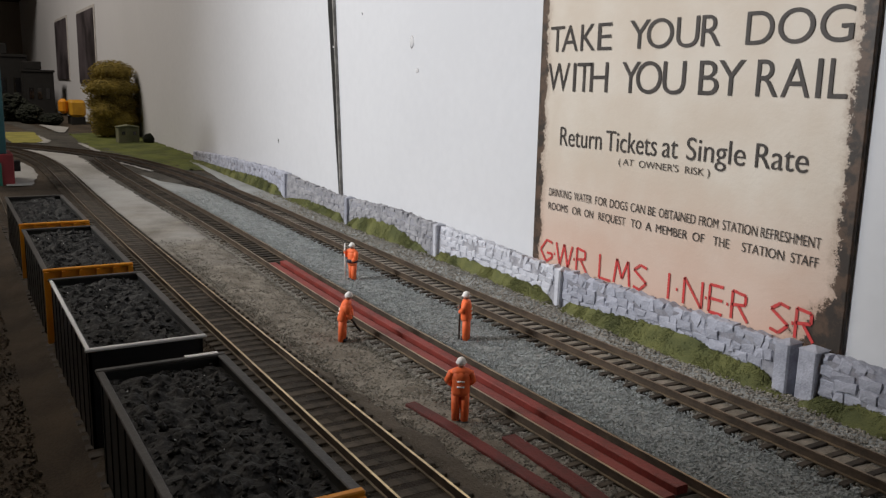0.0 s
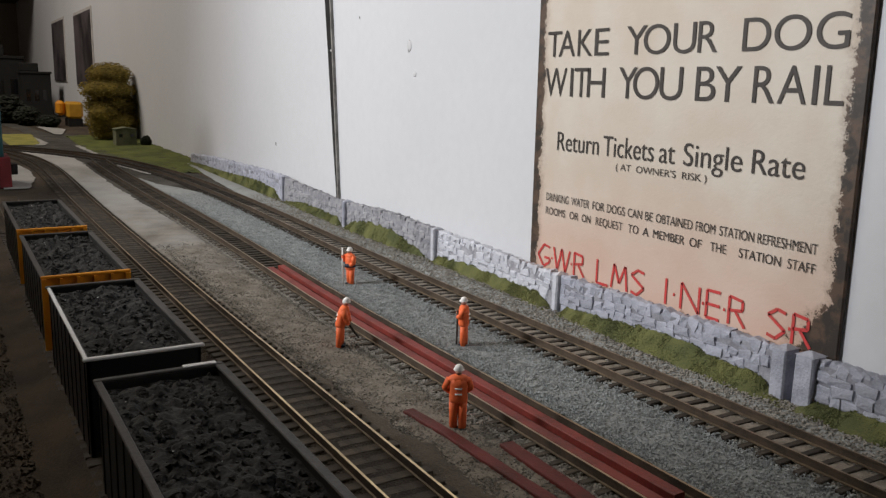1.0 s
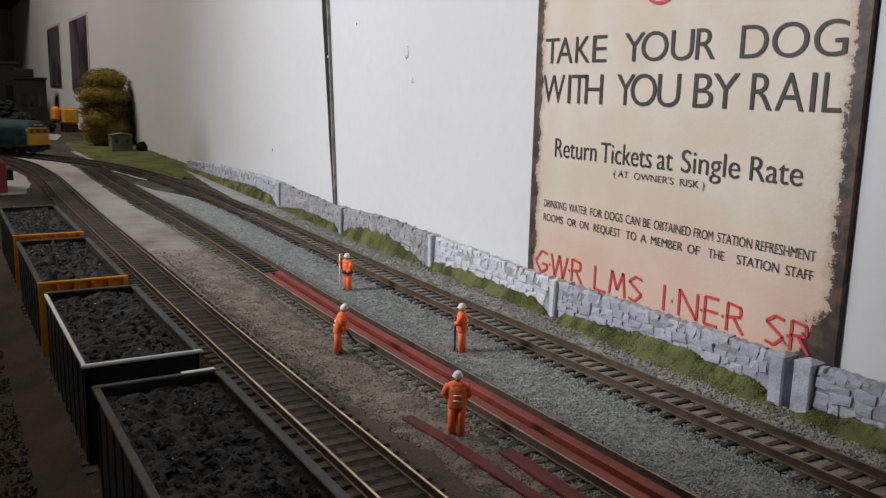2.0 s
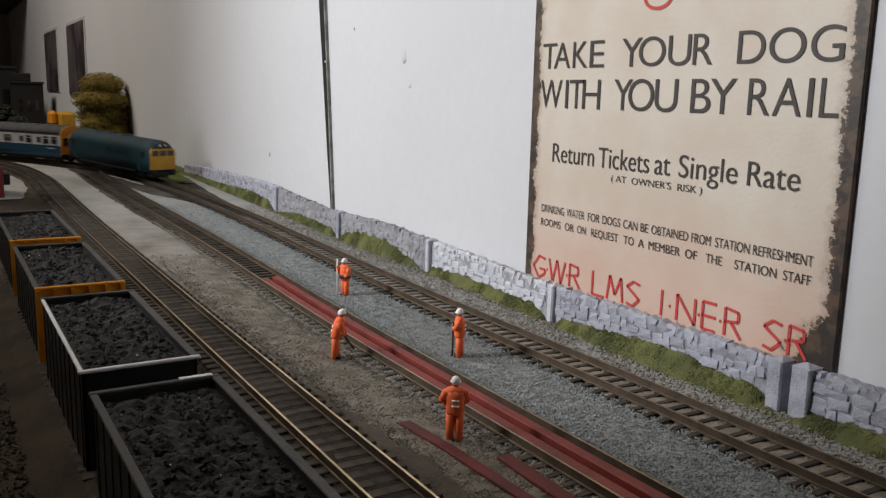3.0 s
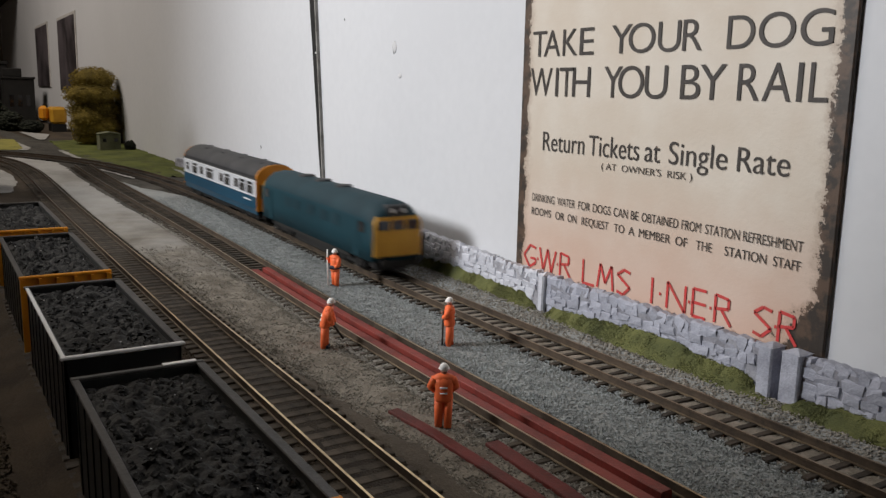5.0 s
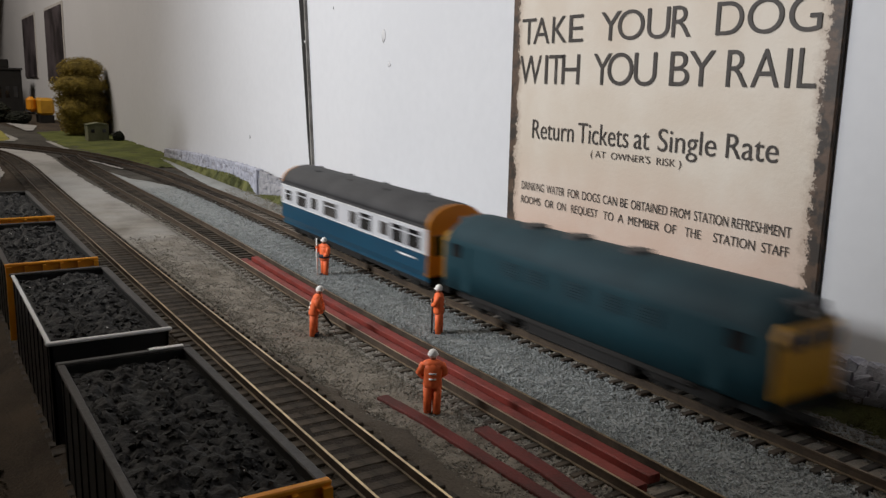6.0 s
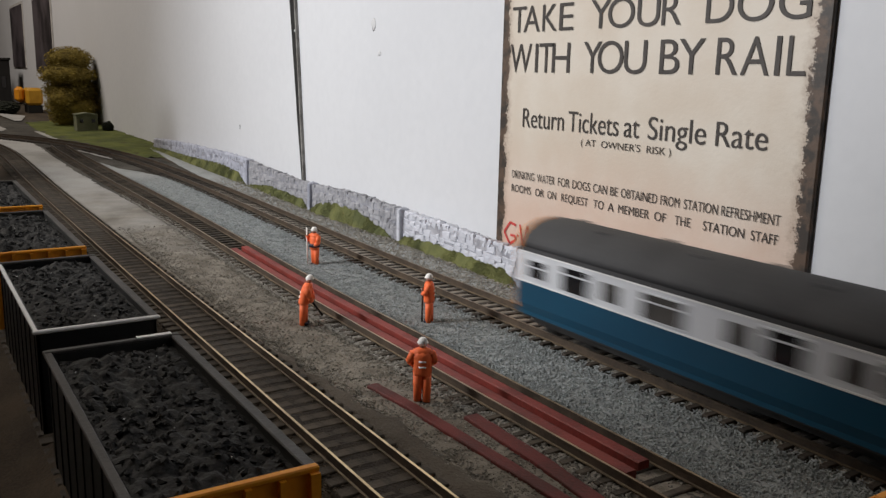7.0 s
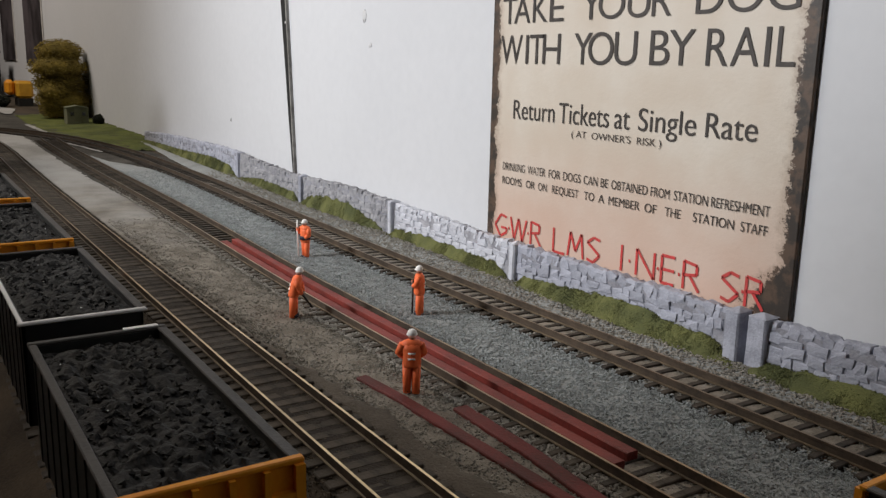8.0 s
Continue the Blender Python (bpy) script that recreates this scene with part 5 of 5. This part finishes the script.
def locomotive():
    root = tagged(new("locomotive"), "blue model diesel locomotive with yellow cab front and dark underframe", "locomotive")
    L, w, zb, top = 0.0975, 0.0174, 0.0150, 0.0512
    bm = bmesh.new()
    rings = []
    for x, k, dz in ((-L, 0.93, -0.0050), (-L + 0.002, 0.97, -0.0030), (-L + 0.007, 1, -0.0004), (-L + 0.012, 1, 0), (L - 0.012, 1, 0), (L - 0.007, 1, -0.0004), (L - 0.002, 0.97, -0.0030), (L, 0.93, -0.0050)):
        rings.append([(x, y * k, z + (dz if z > 0.038 else 0)) for y, z in loco_body_profile(top, w, zb)])
    loft(bm, rings)
    for f in bm.faces:
        if f.calc_center_median().z > 0.0395 and abs(f.normal.x) < 0.5:
            f.material_index = 1
        f.smooth = abs(f.normal.x) < 0.5
    part("body", bm, [M["blue"], M["loco_roof"]], root)
    for s in (-1, 1):
        x = s * L
        bm = bmesh.new()
        pts = [(-w * 0.93, 0.0178), (w * 0.93, 0.0178), (w * 0.93, 0.0375), (w * 0.80, 0.0420), (-w * 0.80, 0.0420), (-w * 0.93, 0.0375)]
        loft(bm, [[(x - s * 0.001, y, z) for y, z in pts], [(x + s * 0.0010, y * 0.985, z) for y, z in pts]])
        bmesh.ops.recalc_face_normals(bm, faces=bm.faces)
        front = part("front_panel", bm, M["warning_yellow"], root, "warning yellow cab front")
        for q in (-1, 0, 1):
            y = q * 0.0098
            box_part("cab_window", (min(x, x + s * 0.0014), max(x, x + s * 0.0014), y - 0.0040, y + 0.0040, 0.0338, 0.0398), M["glass_dark"], front, bevel=0.0004)
        for q in (-1, 1):
            bm = bmesh.new()
            tube(bm, (x - s * 0.004, q * 0.0035, 0.0462), (x + s * 0.0012, q * 0.0035, 0.0455), 0.0014, n=12)
            part("marker_light", bm, M["white_line"], root, "white round marker light")
        box_part("headcode_box", (min(x - s * 0.008, x + s * 0.0004), max(x - s * 0.008, x + s * 0.0004), -0.0075, 0.0075, 0.0424, 0.0488), M["roof_dark"], root, bevel=0.0008)
        for side in (-1, 1):
            y = side * w
            box_part("cab_side_window", (x - s * 0.0135 - 0.0035, x - s * 0.0135 + 0.0035, min(y, y + side * 0.0005), max(y, y + side * 0.0005), 0.0315, 0.0378), M["glass_dark"], root)
            box_part("side_door", (x - s * 0.0215 - 0.0030, x - s * 0.0215 + 0.0030, min(y, y + side * 0.0003), max(y, y + side * 0.0003), zb + 0.001, 0.0375), M["blue"], root)
            bm = bmesh.new()
            tube(bm, (x, side * 0.0112, 0.0148), (x + s * 0.0050, side * 0.0112, 0.0148), 0.0012)
            tube(bm, (x + s * 0.0050, side * 0.0112, 0.0148), (x + s * 0.0057, side * 0.0112, 0.0148), 0.0028, n=14)
            part("buffer", bm, M["underframe"], root)
        box_part("buffer_beam", (min(x - s * 0.002, x + s * 0.0012), max(x - s * 0.002, x + s * 0.0012), -0.0155, 0.0155, 0.0108, 0.0150), M["underframe"], root)
    for side in (-1, 1):
        y = side * w
        for x in (-0.040, -0.022, 0.004, 0.026, 0.044):
            bm = bmesh.new()
            for k in range(6):
                z = 0.0300 + k * 0.0012
                box(bm, x - 0.0062, x + 0.0062, min(y - side * 0.0004, y + side * 0.0004), max(y - side * 0.0004, y + side * 0.0004), z, z + 0.0007)
            part("grille", bm, M["loco_roof"], root)
        box_part("skirt", (-0.066, 0.066, min(y, y - side * 0.001), max(y, y - side * 0.001), 0.0130, 0.0152), M["underframe"], root)
    for x in (-0.045, -0.015, 0.02):
        bm = bmesh.new()
        tube(bm, (x, 0, 0.0500), (x, 0, 0.0521), 0.0060, 0.0056, 20)
        part("roof_fan", bm, M["roof_dark"], root)
    box_part("underframe", (-L + 0.004, L - 0.004, -0.0095, 0.0095, 0.0085, 0.0152), M["underframe"], root)
    box_part("fuel_tank", (-0.034, 0.034, -0.0140, 0.0140, 0.0062, 0.0145), M["underframe"], root, bevel=0.001)
    for x in (-0.060, 0.060):
        bogie(root, x)
    box_part("coupling", (L, L + 0.007, -0.003, 0.003, 0.0090, 0.0102), M["underframe"], root)
    return root


def coach():
    root = tagged(new("passenger_coach"), "blue and pale grey passenger coach with amber ends, dark roof", "coach")
    L, w = 0.1015, 0.0175

    def ring(pts, x, k=1.0):
        return [(x, y * k, z) for y, z in pts]

    def wall(name, z0, z1, mat, turn_in=0.0):
        for s in (-1, 1):
            y = s * w
            yi = y - s * 0.0012
            bm = bmesh.new()
            pts = [(y - s * turn_in, z0), (y, z0 + (z1 - z0) * 0.35), (y, z1), (yi, z1), (yi, z0)]
            loft(bm, [ring(pts, -L), ring(pts, L)])
            bmesh.ops.recalc_face_normals(bm, faces=bm.faces)
            part(name, bm, mat, root)

    wall("lower_panel", 0.0125, 0.0272, M["coach_blue"], 0.0018)
    wall("upper_panel", 0.0276, 0.0400, M["coach_grey"])
    wall("cantrail", 0.0404, 0.0422, M["roof_dark"])
    for s in (-1, 1):
        for z in (0.0271, 0.0399):
            box_part("white_line", (-L, L, min(s * w, s * (w + 0.0002)) - 0.0001, max(s * w, s * (w + 0.0002)) + 0.0001, z, z + 0.0006), M["white_line"], root)
        # doors and windows, from the rear end
        for a, b, z0, z1, big in ((0.0085, 0.0185, 0.0300, 0.0372, 1), (0.0300, 0.0450, 0.0288, 0.0385, 1), (0.0530, 0.0620, 0.0300, 0.0372, 0), (0.0740, 0.0930, 0.0290, 0.0380, 2),
                                  (0.1115, 0.1205, 0.0300, 0.0372, 0), (0.1262, 0.1400, 0.0288, 0.0385, 1), (0.1510, 0.1605, 0.0300, 0.0372, 0), (0.1655, 0.1780, 0.0288, 0.0385, 1), (0.1832, 0.1965, 0.0288, 0.0385, 1)):
            a, b = (a - L, b - L) if s < 0 else (L - b, L - a)
            y = s * w
            mat = {1: M["glass_dark"], 0: M["rim_grey"], 2: M["rim_grey"]}[big]
            win = part("window", box(bmesh.new(), a, b, min(y, y + s * 0.0004), max(y, y + s * 0.0004), z0, z1, bevel=0.00015), mat, root)
            if big:
                bm = bmesh.new()
                for x0, x1, c0, c1 in ((a - 0.0006, b + 0.0006, z0 - 0.0005, z0), (a - 0.0006, b + 0.0006, z1, z1 + 0.0005), (a - 0.0006, a, z0, z1), (b, b + 0.0006, z0, z1), (a, b, z1 - 0.0030, z1 - 0.0024)):
                    box(bm, x0, x1, min(y, y + s * 0.0007), max(y, y + s * 0.0007), c0, c1)
                part("frame", bm, M["coach_grey"], win)
        box_part("lettering_bar", (L - 0.030 if s < 0 else -L + 0.012, L - 0.012 if s < 0 else -L + 0.030, min(s * w, s * (w + 0.0002)) - 0.00005, max(s * w, s * (w + 0.0002)) + 0.00005, 0.0228, 0.0238), M["white_line"], root)
    bm = bmesh.new()
    arc = [(-w * math.cos(a), 0.0422 + 0.0113 * math.sin(a)) for a in np.linspace(0, math.pi, 15)]
    rings = [[(x, y * k, 0.0422 + (z - 0.0422) * h) for y, z in arc] for x, k, h in ((-L - 0.0006, 0.97, 0.90), (-L + 0.003, 1.0, 1.0), (L - 0.003, 1.0, 1.0), (L + 0.0006, 0.97, 0.90))]
    loft(bm, rings)
    bmesh.ops.recalc_face_normals(bm, faces=bm.faces)
    for f in bm.faces:
        f.smooth = abs(f.normal.x) < 0.5
    part("roof", bm, M["roof_dark"], root)
    for k in range(8):
        x = -L + 0.015 + k * 0.0245
        bm = box(bmesh.new(), x - 0.0022, x + 0.0022, (-1) ** k * 0.006 - 0.0016, (-1) ** k * 0.006 + 0.0016, 0.0515, 0.0534, bevel=0.0004)
        part("roof_vent", bm, M["roof_dark"], root)
    for s in (-1, 1):
        x = s * L
        pts = [(-w, 0.0155), (w, 0.0155), (w, 0.0422)] + [(w * math.cos(a), 0.0422 + 0.0108 * math.sin(a)) for a in np.linspace(0.2, math.pi - 0.2, 9)] + [(-w, 0.0422)]
        bm = bmesh.new()
        loft(bm, [ring(pts, x - s * 0.0008, 0.99), ring(pts, x + s * 0.0008, 0.985)])
        bmesh.ops.recalc_face_normals(bm, faces=bm.faces)
        end_face = part("end_panel", bm, M["coach_end"], root, "amber yellow end panel")
        for q in (-1, 0, 1):
            y = q * 0.0098
            box_part("end_window", (min(x, x + s * 0.0013), max(x, x + s * 0.0013), y - 0.0042, y + 0.0042, 0.0262, 0.0372), M["glass_dark"], end_face, bevel=0.0004)
        box_part("coupling", (min(x, x + s * 0.006), max(x, x + s * 0.006), -0.003, 0.003, 0.0090, 0.0102), M["underframe"], root)
    box_part("floor_pan", (-L, L, -w + 0.0013, w - 0.0013, 0.0118, 0.0128), M["underframe"], root)
    box_part("partition", (-L + 0.001, L - 0.001, -0.0006, 0.0006, 0.0129, 0.0420), M["underframe"], root)
    # black box added under the body in place of the shadow there
    box_part("valance", (-L + 0.006, L - 0.006, -0.0128, 0.0128, 0.0086, 0.0119), M["underframe"], root)
    box_part("battery_box", (-0.030, 0.020, -0.0125, 0.0125, 0.0066, 0.0118), M["underframe"], root, bevel=0.0006)
    for x in (-0.072, 0.072):
        bogie(root, x, r=0.0062)
    return root


engine = locomotive()
carriage = coach()


# ---------------------------------------------------------------- pieces of the tracks and the wall, last
def lay_sleepers():
    for root, line, x0, mat, seed, up in SLEEPERS:
        rng = random.Random(seed)
        me = sleeper_mesh("sleeper", mat, 0.0023 if seed in (1, 4) else 0.0014)
        far = []
        x, pitch = (0.4010, 0.0074) if seed == 3 else (0.40, 0.0075)
        while x > x0:
            y = line(x)
            a = math.atan((line(x + 0.005) - line(x - 0.005)) / 0.01) + rng.uniform(-0.012, 0.012)
            if x > -0.75:
                ob = new("sleeper", me)
                ob.parent = root
                ob.matrix_basis = Matrix.LocRotScale((x, y, up(x) + rng.uniform(-0.0002, 0.0001)), Euler((0, 0, a)), None)
            else:
                far.append((x, y, a, up(x)))
            x -= pitch
        if far:
            quads = np.array([(3, 2, 1, 0), (4, 5, 6, 7), (0, 1, 5, 4), (1, 2, 6, 5), (2, 3, 7, 6), (3, 0, 4, 7)])
            b = np.array([(sx * 0.0017, sy * 0.0148, z) for z in (-0.0012, 0.0013) for sx, sy in ((-1, -1), (1, -1), (1, 1), (-1, 1))])
            vs = np.concatenate([np.stack([x + b[:, 0] * math.cos(a) - b[:, 1] * math.sin(a), y + b[:, 0] * math.sin(a) + b[:, 1] * math.cos(a), b[:, 2] + h], 1) for x, y, a, h in far])
            fs = np.concatenate([quads + 8 * i for i in range(len(far))])
            ob = new("far_sleepers", raw_mesh("far_sleepers", vs, fs, mat))
            ob.parent = root
            tagged(ob, kind="stuff")


lay_sleepers()


def wall_stones():
    rng = random.Random(77)

    def stone(w, h, d):
        bm = box(bmesh.new(), -w / 2, w / 2, 0, d, 0, h, bevel=0)
        bmesh.ops.bevel(bm, geom=list(bm.edges), offset=min(w, h) * 0.15, segments=1, affect="EDGES")
        for v in bm.verts:
            v.co += Vector((rng.uniform(-1, 1), rng.uniform(-0.7, 0.7), rng.uniform(-1, 1))) * 0.00062
        me = bpy.data.meshes.new("stone")
        bm.to_mesh(me)
        bm.free()
        return me

    kinds = {}
    for key in ("stonework", "stonework_grey", "stonework_pale"):
        kinds[key] = []
        for k in range(14):
            me = stone(rng.uniform(0.0032, 0.0105), rng.uniform(0.0030, 0.0054), 0.0030)
            me.materials.append(M[key])
            kinds[key].append(me)
    slabs = {}
    for key in ("stonework", "stonework_grey", "stonework_pale"):
        slabs[key] = []
        for k in range(8):
            me = stone(rng.uniform(0.0034, 0.0068), rng.uniform(0.0044, 0.0066), 0.0052)
            me.materials.append(M[key])
            slabs[key].append(me)
    size = {me: (max(v.co.x for v in me.vertices) - min(v.co.x for v in me.vertices), max(v.co.z for v in me.vertices)) for v in (0,) for ms in (*kinds.values(), *slabs.values()) for me in ms}
    bays = ((-0.301, -0.1610, "stonework_grey"), (-0.155, -0.0298, "stonework_pale"), (-0.0240, 0.1135, "stonework"), (0.1292, 0.215, "stonework"))
    rest, count = {}, 0

    def put(me, m, near):
        nonlocal count
        if near and count < 300:
            ob = new("stone", me)
            ob.parent = stone_wall
            ob.matrix_basis = m
            count += 1
        else:
            rest_v, rest_f = rest.setdefault(me.materials[0].name, ([], []))
            base = sum(len(v) for v in rest_v)
            rest_v.append(np.array([m @ v.co for v in me.vertices]))
            for p in me.polygons:
                vv = [base + i for i in p.vertices]
                for k in range(1, len(vv) - 1):
                    rest_f.append((vv[0], vv[k], vv[k + 1]))

    for x0, x1, key in bays[::-1] + ((-0.448, -0.307, "stonework_grey"), (-0.80, -0.454, "stonework")):
        # rough courses, then a row of upright coping slabs
        row = 0.0008
        course = 0
        while course < 6:
            x = x0 + rng.uniform(0, 0.002)
            tall = 0.0
            while x < x1 - 0.002:
                me = rng.choice(kinds[key])
                w, h = size[me]
                xc = x + w / 2
                if xc + w / 2 > x1 + 0.001:
                    break
                z = wall_base(xc) * 0.5 + row + rng.uniform(-0.0011, 0.0011)
                if z + h < wall_top(xc) - 0.0030 and not (xc > 0.12 and z < 0.0025):
                    put(me, Matrix.LocRotScale((xc, WALL_F - 0.0003 + rng.uniform(-0.0003, 0.0002), z), Euler((rng.uniform(-0.03, 0.03), rng.uniform(-0.11, 0.11), rng.uniform(-0.02, 0.02))), None), x0 > -0.2 and z > 0.004)
                x += w + rng.uniform(-0.0009, -0.0002)
            row += 0.0034
            course += 1
        x = x0
        while x < x1:
            me = rng.choice(slabs[key])
            w, h = size[me]
            xc = x + w / 2
            put(me, Matrix.LocRotScale((xc, WALL_F + 0.0002, wall_top(xc) - h * 0.93 + rng.uniform(-0.0005, 0.0004)), Euler((rng.uniform(-0.10, 0.10), rng.uniform(-0.10, 0.42), rng.uniform(-0.10, 0.10))), None), x0 > -0.2)
            x += w * rng.uniform(0.55, 0.95)
    for name, (rest_v, rest_f) in rest.items():
        ob = new("far_stones", raw_mesh("far_stones", np.concatenate(rest_v), np.array(rest_f), bpy.data.materials[name]))
        ob.parent = stone_wall
        tagged(ob, kind="stuff")


wall_stones()


# ---------------------------------------------------------------- the train runs past
def motions():
    # arc length along the back track, from x = 0
    xs = np.linspace(-1.58, 0.85, 3000)
    ys = np.array([line_c(x) for x in xs])
    s = np.concatenate([[0], np.cumsum(np.hypot(np.diff(xs), np.diff(ys)))])
    s -= np.interp(0.0, xs, s)

    def at(d):
        if d > s[-1]:
            return Vector((xs[-1] + d - s[-1], ys[-1], 0))
        if d < s[0]:
            return Vector((xs[0] + d - s[0], ys[0], 0))
        x = float(np.interp(d, s, xs))
        return Vector((x, float(np.interp(x, xs, ys)), 0))

    def ride(d, half):
        a, b = at(d - half), at(d + half)
        c = (a + b) / 2
        tilt = math.degrees(math.atan2(lift_c(b.x) - lift_c(a.x), (b - a).length))
        return pose(c.x, c.y, (lift_c(a.x) + lift_c(b.x)) / 2, 0, -tilt, math.degrees(math.atan2(b.y - a.y, b.x - a.x)))

    # where the locomotive's front stands, time by time
    front_t = (0.0, 1.5, 2.8, 3.5, 4.0, 4.6, 5.8, 6.3, 6.7, 7.0, 8.0)
    front_d = (-1.58, -1.140, -0.734, -0.5640, -0.4300, -0.2385, 0.1100, 0.2460, 0.3600, 0.4530, 0.7450)
    for thing, back, half in ((engine, 0.0985, 0.060), (carriage, 0.0985 * 2 + 0.0135 + 0.1025, 0.072)):
        rows = []
        for k in range(41):
            t = k * 0.2
            d = float(np.interp(t, front_t, front_d)) - back
            rows.append((t, ride(d, half)))
        walk(thing, rows)


motions()
